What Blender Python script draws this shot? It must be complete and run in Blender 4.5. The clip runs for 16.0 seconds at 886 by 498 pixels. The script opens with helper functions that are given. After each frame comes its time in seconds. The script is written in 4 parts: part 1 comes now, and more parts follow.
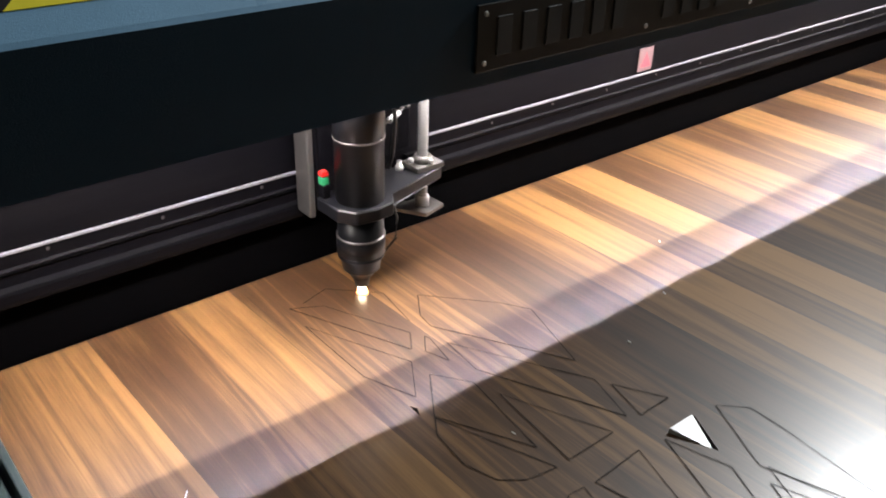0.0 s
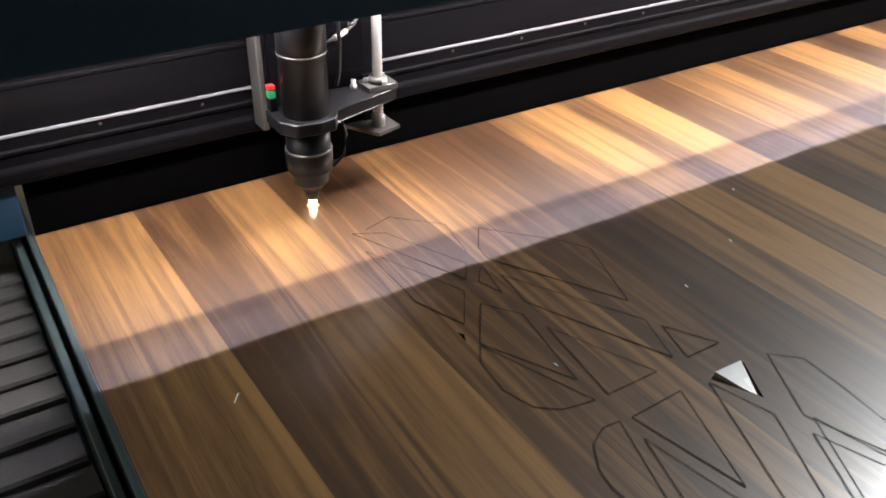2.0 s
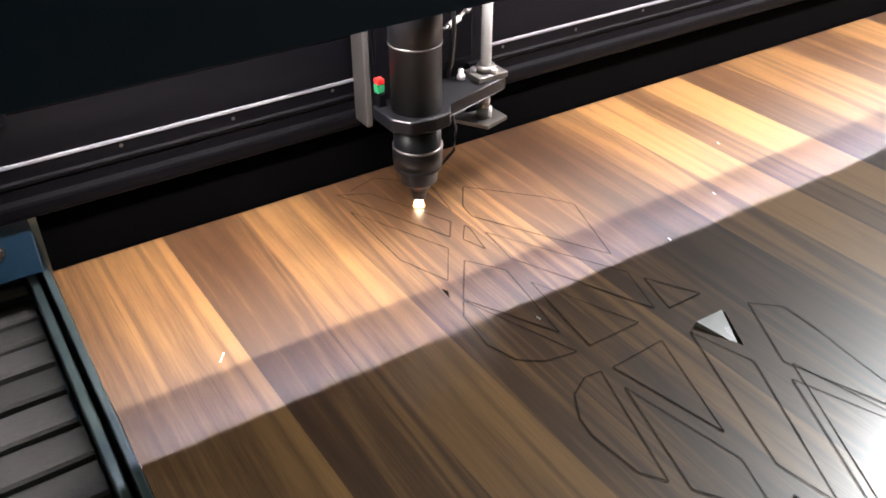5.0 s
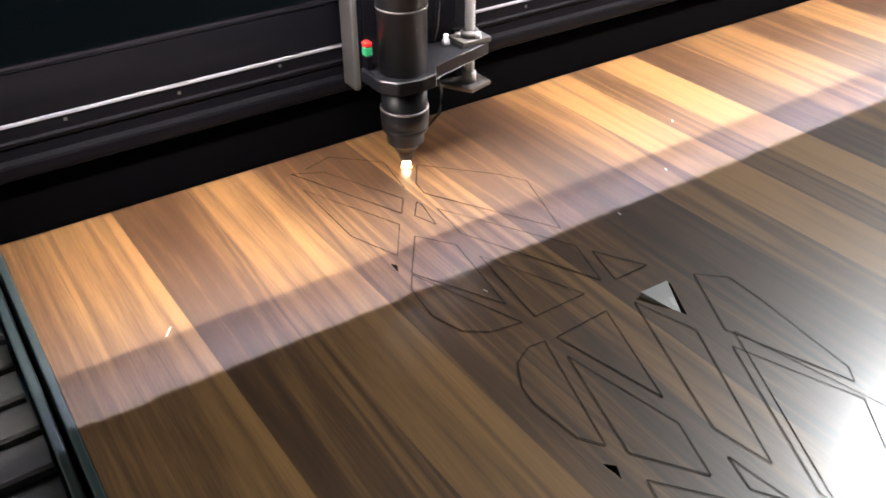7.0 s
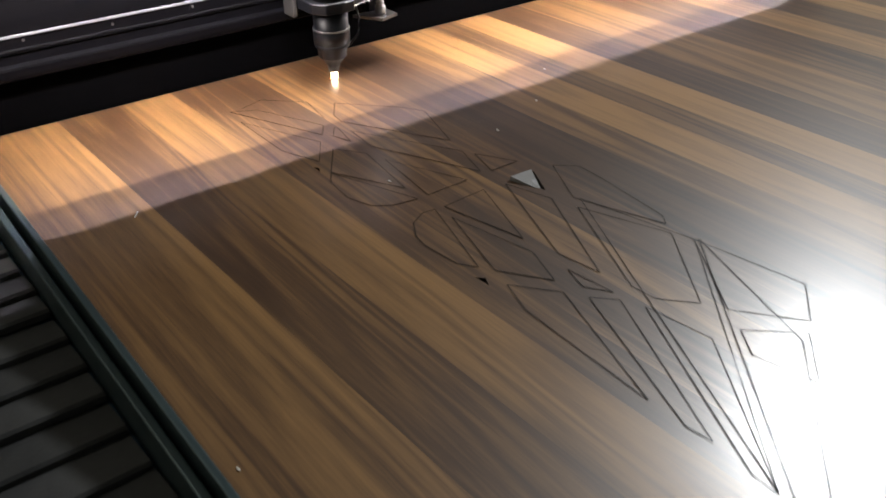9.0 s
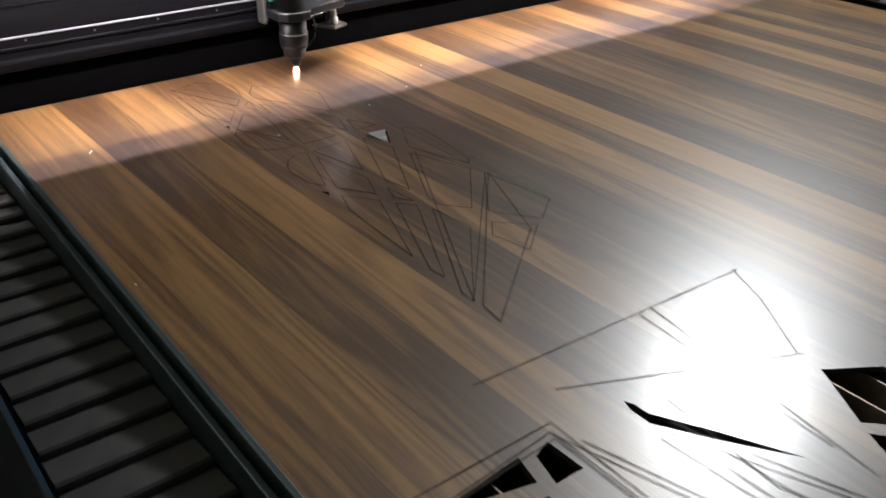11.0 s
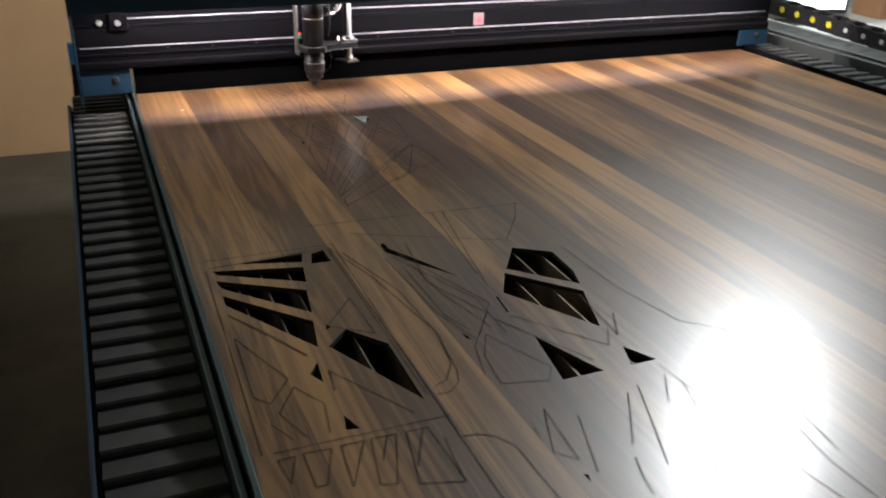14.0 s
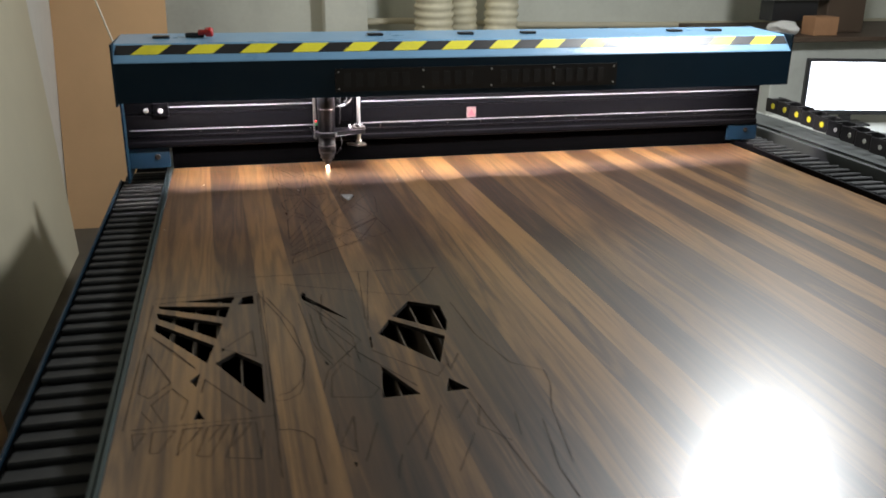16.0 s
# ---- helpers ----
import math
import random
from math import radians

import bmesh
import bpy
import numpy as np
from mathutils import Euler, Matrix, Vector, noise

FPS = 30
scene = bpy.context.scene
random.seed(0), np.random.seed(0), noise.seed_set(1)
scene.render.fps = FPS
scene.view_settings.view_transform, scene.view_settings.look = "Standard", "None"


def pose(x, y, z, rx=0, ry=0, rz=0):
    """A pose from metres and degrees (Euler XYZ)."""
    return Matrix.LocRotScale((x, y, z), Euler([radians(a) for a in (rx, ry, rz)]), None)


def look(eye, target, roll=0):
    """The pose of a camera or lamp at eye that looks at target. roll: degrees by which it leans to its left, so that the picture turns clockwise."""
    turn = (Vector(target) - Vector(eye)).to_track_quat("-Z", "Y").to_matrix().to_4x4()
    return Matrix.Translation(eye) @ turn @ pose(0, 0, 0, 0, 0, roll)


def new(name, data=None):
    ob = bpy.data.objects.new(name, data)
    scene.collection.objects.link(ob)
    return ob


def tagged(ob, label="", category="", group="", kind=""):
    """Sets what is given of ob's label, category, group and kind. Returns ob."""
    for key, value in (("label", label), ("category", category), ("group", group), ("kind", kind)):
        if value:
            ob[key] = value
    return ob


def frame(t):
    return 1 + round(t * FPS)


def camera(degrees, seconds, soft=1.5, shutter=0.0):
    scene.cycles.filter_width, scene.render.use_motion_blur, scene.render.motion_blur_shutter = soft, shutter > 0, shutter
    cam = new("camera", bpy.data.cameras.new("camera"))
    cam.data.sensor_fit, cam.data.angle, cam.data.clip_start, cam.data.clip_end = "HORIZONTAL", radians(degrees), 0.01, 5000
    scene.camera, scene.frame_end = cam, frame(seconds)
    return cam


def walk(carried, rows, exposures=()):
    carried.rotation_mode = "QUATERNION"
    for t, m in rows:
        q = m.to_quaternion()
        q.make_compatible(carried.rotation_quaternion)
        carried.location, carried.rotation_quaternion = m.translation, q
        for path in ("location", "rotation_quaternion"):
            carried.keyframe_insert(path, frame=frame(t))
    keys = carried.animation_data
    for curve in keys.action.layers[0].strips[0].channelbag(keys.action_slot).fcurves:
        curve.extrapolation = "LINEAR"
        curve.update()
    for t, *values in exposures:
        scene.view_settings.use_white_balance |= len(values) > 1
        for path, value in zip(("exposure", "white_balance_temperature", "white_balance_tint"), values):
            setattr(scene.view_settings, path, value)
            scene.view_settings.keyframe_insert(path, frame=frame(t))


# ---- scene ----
cam = camera(54.3, 16.0, soft=1.7, shutter=0.4)
PATH = [
    (0, (-0.085, -0.804, 1.47), (1.042, 0.522, 0.485), 1.8),
    (0.5, (-0.101, -0.843, 1.476), (1.019, 0.468, 0.463), 2.0),
    (1, (-0.081, -0.85, 1.47), (0.995, 0.488, 0.445), 3.3),
    (1.5, (-0.06, -0.877, 1.435), (0.909, 0.56, 0.436), 1.1),
    (2, (-0.06, -0.849, 1.458), (0.849, 0.563, 0.371), 1.1),
    (2.5, (-0.059, -0.837, 1.456), (0.807, 0.589, 0.353), 0.2),
    (3, (-0.048, -0.863, 1.436), (0.782, 0.613, 0.372), -1.6),
    (3.5, (-0.066, -0.853, 1.455), (0.78, 0.574, 0.338), -0.4),
    (6, (-0.033, -0.896, 1.439), (0.859, 0.477, 0.291), -0.5),
    (6.5, (-0.029, -0.907, 1.433), (0.864, 0.468, 0.287), -0.5),
    (7, (-0.025, -0.905, 1.436), (0.881, 0.453, 0.281), -0.2),
    (7.5, (-0.013, -0.928, 1.43), (0.904, 0.435, 0.289), -0.9),
    (8, (-0.019, -0.978, 1.424), (0.938, 0.354, 0.28), -0.4),
    (8.5, (-0.054, -1.052, 1.42), (0.947, 0.271, 0.303), -0.1),
    (9, (-0.165, -1.16, 1.423), (0.888, 0.151, 0.341), 0.3),
    (9.5, (-0.196, -1.274, 1.446), (0.885, 0.035, 0.389), 0.2),
    (9.7, (-0.19, -1.323, 1.46), (0.892, -0.016, 0.401), 0.4),
    (11.8, (-0.288, -1.852, 1.499), (0.736, -0.478, 0.553), 2.4),
    (12, (-0.253, -1.916, 1.501), (0.731, -0.523, 0.555), 2.4),
    (12.5, (-0.185, -2.086, 1.472), (0.742, -0.648, 0.536), 2.7),
    (13, (-0.212, -2.237, 1.487), (0.725, -0.818, 0.533), 1.0),
    (13.5, (-0.227, -2.393, 1.550), (0.654, -0.917, 0.630), 0.4),
    (14, (-0.114, -2.553, 1.564), (0.572, -0.930, 0.729), 1.6),
    (14.5, (-0.062, -2.698, 1.600), (0.524, -0.986, 0.874), 1.4),
    (15, (-0.068, -2.813, 1.627), (0.491, -1.057, 0.990), 0.7),
    (15.5, (0.026, -2.921, 1.644), (0.544, -1.147, 1.022), 0.2),
    (16, (0.220, -2.985, 1.624), (0.653, -1.198, 0.977), 0.6),
]
walk(cam, [(t, look(eye, target, roll)) for t, eye, target, roll in PATH],
     exposures=[(0, -0.08), (3.5, 0.05), (9.5, 0.05), (12.5, 0.25), (16, 0.25)])

# ---- light ----
world = bpy.data.worlds.new("world")
scene.world = world
world.use_nodes = True
world.node_tree.nodes["Background"].inputs[0].default_value = (0.55, 0.6, 0.7, 1)
world.node_tree.nodes["Background"].inputs[1].default_value = 0.012

LAMP = (2.30, -0.24, 2.56)


bulb = bpy.data.lights.new("work_light", "POINT")
bulb.energy, bulb.color, bulb.shadow_soft_size = 185, (0.95, 0.98, 1.0), 0.17
new("work_light", bulb).location = LAMP

# added fill without a known source: brightens the leaning boards and back wall
fill_light = bpy.data.lights.new("fill_light", "AREA")
fill_light.shape, fill_light.size, fill_light.size_y, fill_light.energy, fill_light.color = "RECTANGLE", 1.2, 0.06, 20, (1.0, 0.93, 0.8)
new("fill_light", fill_light).matrix_world = look((-1.3, 1.2, 3.36), (-0.6, 1.9, 0.6))


# ---- materials ----
def mat(name, colour, rough=0.5, metal=0.0, var=0.25, scale=12.0, bump=0.1, stretch=(1, 1, 1), emit=0.0, spec=0.5,
        fine=140.0, dirt=0.0, dirt_colour=(0.05, 0.04, 0.035), per_object=0.0, coat=0.0):
    """Paint, metal or stone: broad and fine variation of colour and roughness, with relief."""
    m = bpy.data.materials.new(name)
    m.use_nodes = True
    t = m.node_tree
    b = t.nodes["Principled BSDF"]
    link = t.links.new

    def node(kind, **values):
        n = t.nodes.new(kind)
        for k, v in values.items():
            n.inputs[k].default_value = v
        return n

    co = node("ShaderNodeTexCoord")
    mp = node("ShaderNodeMapping", Scale=stretch)
    link(co.outputs["Object"], mp.inputs["Vector"])
    big = node("ShaderNodeTexNoise", Scale=scale, Detail=6.0, Roughness=0.6)
    small = node("ShaderNodeTexNoise", Scale=fine, Detail=4.0, Roughness=0.7)
    link(mp.outputs[0], big.inputs["Vector"])
    link(mp.outputs[0], small.inputs["Vector"])
    mix = t.nodes.new("ShaderNodeMix")
    mix.data_type = "RGBA"
    mix.inputs[6].default_value = (*[c * (1 - var) for c in colour], 1)
    mix.inputs[7].default_value = (*[min(1, c * (1 + var)) for c in colour], 1)
    add = t.nodes.new("ShaderNodeMath")
    add.operation = "MULTIPLY_ADD"
    add.inputs[1].default_value = 0.35
    link(small.outputs[0], add.inputs[0])
    sub = t.nodes.new("ShaderNodeMath")
    sub.operation = "MULTIPLY_ADD"
    sub.inputs[1].default_value, sub.inputs[2].default_value = 1.3, -0.33
    link(big.outputs[0], sub.inputs[0])
    link(sub.outputs[0], add.inputs[2])
    link(add.outputs[0], mix.inputs[0])
    out = mix.outputs[2]
    if dirt:
        patch = node("ShaderNodeTexNoise", Scale=scale * 0.35, Detail=8.0, Roughness=0.7)
        link(mp.outputs[0], patch.inputs["Vector"])
        ramp = t.nodes.new("ShaderNodeValToRGB")
        ramp.color_ramp.elements[0].position, ramp.color_ramp.elements[1].position = 0.5, 0.66
        link(patch.outputs[0], ramp.inputs[0])
        scale_d = t.nodes.new("ShaderNodeMath")
        scale_d.operation = "MULTIPLY"
        scale_d.inputs[1].default_value = dirt
        link(ramp.outputs[0], scale_d.inputs[0])
        m2 = t.nodes.new("ShaderNodeMix")
        m2.data_type = "RGBA"
        m2.inputs[7].default_value = (*dirt_colour, 1)
        link(scale_d.outputs[0], m2.inputs[0])
        link(out, m2.inputs[6])
        out = m2.outputs[2]
    if per_object:
        info = t.nodes.new("ShaderNodeObjectInfo")
        hsv = t.nodes.new("ShaderNodeHueSaturation")
        mr = t.nodes.new("ShaderNodeMapRange")
        mr.inputs[3].default_value, mr.inputs[4].default_value = 1 - per_object, 1 + per_object
        link(info.outputs["Random"], mr.inputs[0])
        link(mr.outputs[0], hsv.inputs["Value"])
        link(out, hsv.inputs["Color"])
        out = hsv.outputs[0]
    link(out, b.inputs["Base Color"])
    rr = t.nodes.new("ShaderNodeMapRange")
    rr.inputs[3].default_value, rr.inputs[4].default_value = max(0.03, rough - 0.1), min(1, rough + 0.1)
    link(big.outputs[0], rr.inputs[0])
    link(rr.outputs[0], b.inputs["Roughness"])
    b.inputs["Metallic"].default_value = metal
    b.inputs["Specular IOR Level"].default_value = spec
    b.inputs["Coat Weight"].default_value = coat
    b.inputs["Coat Roughness"].default_value = 0.15
    bp = node("ShaderNodeBump", Strength=bump, Distance=0.002)
    link(small.outputs[0], bp.inputs["Height"])
    link(bp.outputs[0], b.inputs["Normal"])
    if emit:
        b.inputs["Emission Color"].default_value = (*colour, 1)
        b.inputs["Emission Strength"].default_value = emit
    return m


def laminate():
    """Walnut-look laminate: printed strips along the board, with streaks, growth rings and a satin sheen."""
    m = bpy.data.materials.new("walnut laminate")
    m.use_nodes = True
    t = m.node_tree
    b = t.nodes["Principled BSDF"]
    link = t.links.new
    co = t.nodes.new("ShaderNodeTexCoord")
    xyz = t.nodes.new("ShaderNodeSeparateXYZ")
    link(co.outputs["Object"], xyz.inputs[0])
    unit = t.nodes.new("ShaderNodeMath")
    unit.operation = "DIVIDE"
    unit.inputs[1].default_value = 2.1
    skew = t.nodes.new("ShaderNodeMath")  # the print runs slightly off the board's edge
    skew.operation = "MULTIPLY_ADD"
    skew.inputs[1].default_value = 0.025
    link(xyz.outputs[1], skew.inputs[0])
    shift = t.nodes.new("ShaderNodeMath")
    shift.operation = "ADD"
    shift.inputs[1].default_value = 0.011
    link(xyz.outputs[0], skew.inputs[2])
    link(skew.outputs[0], shift.inputs[0])
    link(shift.outputs[0], unit.inputs[0])
    ramp = t.nodes.new("ShaderNodeValToRGB")
    ramp.color_ramp.interpolation = "CONSTANT"
    strips = [(0.0, 0.6), (0.045, 0.76), (0.126, 0.48), (0.214, 0.74), (0.296, 0.44), (0.36, 0.34), (0.428, 0.62), (0.49, 0.38), (0.57, 0.32),
              (0.668, 0.66), (0.737, 0.86), (0.805, 0.5), (0.864, 0.9), (0.938, 0.28), (1.032, 0.66), (1.17, 0.46), (1.307, 0.84), (1.407, 0.4),
              (1.507, 0.84), (1.588, 0.38), (1.67, 0.76), (1.73, 0.33), (1.772, 0.7), (1.83, 0.4), (1.96, 0.56)]
    els = ramp.color_ramp.elements
    els.remove(els[1])
    for n, (x, v) in enumerate(strips):
        e = els[0] if n == 0 else els.new(x / 2.1)
        e.position, e.color = x / 2.1, (*[0.5 + (v - 0.5) * 1.0] * 3, 1)
    link(unit.outputs[0], ramp.inputs[0])

    def noise_tex(scale, sx, sy, detail=5.0, rough=0.6, distort=0.0):
        mp = t.nodes.new("ShaderNodeMapping")
        mp.inputs["Scale"].default_value = (sx, sy, 1)
        off = t.nodes.new("ShaderNodeVectorMath")
        off.operation = "MULTIPLY_ADD"
        off.inputs[1].default_value = (3.1, 7.7, 5.3)
        link(ramp.outputs[0], off.inputs[0])
        link(co.outputs["Object"], off.inputs[2])
        link(off.outputs[0], mp.inputs["Vector"])
        n = t.nodes.new("ShaderNodeTexNoise")
        n.inputs["Scale"].default_value, n.inputs["Detail"].default_value = scale, detail
        n.inputs["Roughness"].default_value, n.inputs["Distortion"].default_value = rough, distort
        link(mp.outputs[0], n.inputs["Vector"])
        return n.outputs[0]

    def math_node(op, a, c, d=None):
        n = t.nodes.new("ShaderNodeMath")
        n.operation = op
        for k, v in enumerate((a, c, d)):
            if v is None:
                continue
            if isinstance(v, (int, float)):
                n.inputs[k].default_value = v
            else:
                link(v, n.inputs[k])
        return n.outputs[0]

    broad = noise_tex(1.0, 11.0, 0.55, 3.0, 0.5, 0.45)
    streak = noise_tex(1.0, 64.0, 1.1, 5.0, 0.6, 0.25)
    pore = noise_tex(1.0, 420.0, 14.0, 3.0, 0.7)
    ring = math_node("SINE", math_node("MULTIPLY", broad, 70.0), 0.0)
    tone = math_node("MULTIPLY_ADD", math_node("SUBTRACT", broad, 0.5), 0.85, ramp.outputs[0])
    tone = math_node("MULTIPLY_ADD", math_node("SUBTRACT", streak, 0.5), 0.42, tone)
    fibre = noise_tex(1.0, 170.0, 3.0, 4.0, 0.65, 0.2)
    tone = math_node("MULTIPLY_ADD", ring, 0.11, tone)
    tone = math_node("MULTIPLY_ADD", math_node("SUBTRACT", fibre, 0.5), 0.22, tone)
    tone = math_node("MULTIPLY_ADD", math_node("SUBTRACT", pore, 0.5), 0.5, tone)
    col = t.nodes.new("ShaderNodeValToRGB")
    c = col.color_ramp.elements
    c[0].position, c[0].color = 0.0, (0.0185, 0.0086, 0.0046, 1)
    c[1].position, c[1].color = 1.0, (0.28, 0.15, 0.053, 1)
    mid = c.new(0.45)
    mid.color = (0.079, 0.038, 0.0155, 1)
    link(tone, col.inputs[0])
    link(col.outputs[0], b.inputs["Base Color"])
    film = t.nodes.new("ShaderNodeTexNoise")
    film.inputs["Scale"].default_value, film.inputs["Detail"].default_value = 5.0, 6.0
    link(co.outputs["Object"], film.inputs["Vector"])
    rr = t.nodes.new("ShaderNodeMapRange")
    rr.inputs[3].default_value, rr.inputs[4].default_value = 0.38, 0.46
    link(film.outputs[0], rr.inputs[0])
    link(rr.outputs[0], b.inputs["Roughness"])
    b.inputs["Specular IOR Level"].default_value = 0.6
    b.inputs["Coat Weight"].default_value, b.inputs["Coat Roughness"].default_value = 1.0, 0.25
    bp = t.nodes.new("ShaderNodeBump")
    bp.inputs["Strength"].default_value, bp.inputs["Distance"].default_value = 0.05, 0.001
    link(pore, bp.inputs["Height"])
    link(bp.outputs[0], b.inputs["Normal"])
    return m


def soot():
    """Smoke stain along a cut: a thin brown film, patchy and half clear."""
    m = bpy.data.materials.new("smoke stain")
    m.use_nodes = True
    t = m.node_tree
    b = t.nodes["Principled BSDF"]
    b.inputs["Base Color"].default_value = (0.035, 0.02, 0.011, 1)
    b.inputs["Roughness"].default_value = 0.55
    co = t.nodes.new("ShaderNodeTexCoord")
    n = t.nodes.new("ShaderNodeTexNoise")
    n.inputs["Scale"].default_value, n.inputs["Detail"].default_value = 22.0, 5.0
    t.links.new(co.outputs["Object"], n.inputs["Vector"])
    r = t.nodes.new("ShaderNodeMapRange")
    r.inputs[1].default_value, r.inputs[2].default_value, r.inputs[3].default_value, r.inputs[4].default_value = 0.35, 0.7, 0.08, 0.34
    t.links.new(n.outputs[0], r.inputs[0])
    t.links.new(r.outputs[0], b.inputs["Alpha"])
    return m


WOOD = laminate()
SOOT = soot()
CHAR = mat("charred cut edge", (0.012, 0.008, 0.006), 0.9, var=0.5)
MDF = mat("raw fibreboard edge", (0.2, 0.12, 0.065), 0.85, scale=30)
PALE = mat("pale offcut back", (0.24, 0.235, 0.23), 0.26, scale=30, var=0.08)
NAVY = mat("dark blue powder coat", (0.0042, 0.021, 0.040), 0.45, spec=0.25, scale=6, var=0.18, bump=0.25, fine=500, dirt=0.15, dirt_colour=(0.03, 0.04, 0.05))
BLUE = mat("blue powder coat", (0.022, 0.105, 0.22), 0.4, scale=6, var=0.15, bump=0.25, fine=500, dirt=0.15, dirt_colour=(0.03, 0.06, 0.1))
# lighter copy of the blue: the glossy sheen of the cover's top
LIT_BLUE = mat("blue powder coat with painted sheen", (0.17, 0.33, 0.5), 0.3, scale=6, var=0.12, bump=0.2, fine=500, dirt=0.2, dirt_colour=(0.12, 0.2, 0.28))
FOOT = mat("deep blue powder coat", (0.005, 0.026, 0.054), 0.45, scale=6, var=0.2, bump=0.25, fine=500, dirt=0.2, dirt_colour=(0.02, 0.03, 0.04))
BEAM = mat("black anodised aluminium", (0.0015, 0.0015, 0.0024), 0.5, spec=0.09, metal=0.0, scale=4, stretch=(0.3, 4, 4), var=0.3, bump=0.08, dirt=0.3, dirt_colour=(0.012, 0.011, 0.011))
# near zero, so sheets of it also pass for deep shade
BLACK = mat("matt black sheet and shade", (0.0012, 0.0012, 0.0015), 0.95, var=0.3, spec=0.02)
TUBE = mat("black anodised tube", (0.006, 0.0064, 0.008), 0.38, metal=0.0, var=0.2, bump=0.03, spec=0.3)
STEEL = mat("bright steel", (0.5, 0.5, 0.5), 0.35, metal=0.6, var=0.15, scale=40)
ALU = mat("dull aluminium", (0.13, 0.125, 0.12), 0.45, metal=0.8, var=0.2, scale=25)
RAIL = mat("ground steel rail", (0.2, 0.2, 0.22), 0.5, metal=0.3, var=0.1, stretch=(0.5, 8, 8))
RUBBER = mat("black bellows fabric", (0.042, 0.043, 0.044), 0.6, spec=0.12, scale=14, var=0.4, bump=0.25, dirt=0.4, dirt_colour=(0.066, 0.065, 0.061), per_object=0.15)
YELLOW = mat("yellow tape", (0.75, 0.68, 0.04), 0.4, var=0.12, scale=20, dirt=0.2, dirt_colour=(0.3, 0.28, 0.08))
TAPE = mat("black tape", (0.015, 0.015, 0.017), 0.4, var=0.2)
DARK_GREY = mat("dark grey painted steel", (0.05, 0.055, 0.053), 0.5, scale=5, var=0.2, dirt=0.2, dirt_colour=(0.09, 0.09, 0.085))
PLATE = mat("black sign plate", (0.006, 0.006, 0.007), 0.35, var=0.2)
LETTER = mat("letter grey", (0.014, 0.015, 0.017), 0.5, var=0.2)
WHITE = mat("white sticker", (0.5, 0.48, 0.48), 0.5, var=0.04)
STICKER = mat("pale pink sticker", (0.15, 0.10, 0.105), 0.5, var=0.08)
PINK = mat("pink print", (0.3, 0.06, 0.08), 0.5, var=0.08)
RED = mat("red plastic", (0.5, 0.02, 0.02), 0.35, var=0.1)
GREEN = mat("green terminal", (0.02, 0.2, 0.08), 0.4, var=0.1)
TRACK = mat("teal oxidised rail", (0.06, 0.088, 0.095), 0.42, metal=0.6, var=0.3, scale=18, stretch=(4, 0.4, 4))
FLAME = mat("laser flame", (1.0, 0.72, 0.45), 0.5, emit=30.0)
HALO = mat("flame halo", (1.0, 0.4, 0.16), 0.5, emit=5.0)
LED_A = mat("warm white diode strip", (1.0, 0.91, 0.79), 0.5, emit=1950.0)
LED_B = mat("cool white diode strip", (0.95, 0.85, 0.98), 0.5, emit=1400.0)
CONCRETE = mat("worn concrete floor", (0.12, 0.103, 0.078), 0.8, scale=3, var=0.45, bump=0.5, fine=60, dirt=0.75, dirt_colour=(0.045, 0.036, 0.028))
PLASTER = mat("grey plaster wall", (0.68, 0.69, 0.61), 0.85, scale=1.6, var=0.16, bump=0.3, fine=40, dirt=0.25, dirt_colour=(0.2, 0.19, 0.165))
# ceiling is out of view; its dark colour keeps bounce off the board
SOFFIT = mat("dark low-bounce ceiling", (0.11, 0.107, 0.098), 0.9, scale=2.0, var=0.3)
BROWN_BOARD = mat("brown fibreboard", (0.64, 0.40, 0.21), 0.75, scale=2.5, var=0.12, bump=0.1)
PALE_BOARD = mat("pale melamine board", (0.62, 0.57, 0.43), 0.6, scale=2.0, var=0.1, bump=0.05)
# router wood, and the board that paints a shadow at the left
DARK_BOARD = mat("dark wood and painted shadow", (0.09, 0.06, 0.04), 0.6, scale=3.0, var=0.25, stretch=(1, 1, 0.3))
CREAM = mat("cream ducting", (0.68, 0.63, 0.46), 0.6, scale=9, var=0.2, bump=0.2, dirt=0.35, dirt_colour=(0.3, 0.26, 0.18))
GREY = mat("light grey enamel", (0.6, 0.62, 0.57), 0.5, scale=5, var=0.12, dirt=0.2, dirt_colour=(0.25, 0.25, 0.22))
SCREEN = mat("lit screen", (0.82, 0.88, 1.0), 0.3, emit=2.6, var=0.02)
CARD = mat("cardboard", (0.38, 0.2, 0.1), 0.85, var=0.15)
PAPER = mat("white paper", (0.75, 0.74, 0.7), 0.8, var=0.06)
CHAIN = mat("black nylon", (0.018, 0.018, 0.02), 0.4, var=0.2, bump=0.1)
ROPE = mat("pale cord", (0.8, 0.74, 0.6), 0.8)
UNDER = mat("bed blade steel", (0.22, 0.18, 0.14), 0.5, metal=0.8, var=0.4, scale=20)


# ---- building tools ----
def finish(bm, name, material):
    me = bpy.data.meshes.new(name)
    bmesh.ops.recalc_face_normals(bm, faces=bm.faces)
    bm.to_mesh(me)
    bm.free()
    for one in material if isinstance(material, (list, tuple)) else [material]:
        me.materials.append(one)
    return me


def part(name, bm, material, parent=None, label=""):
    ob = new(name, finish(bm, name, material))
    if parent is not None:
        ob.parent = parent
    if label:
        tagged(ob, label)
    return ob


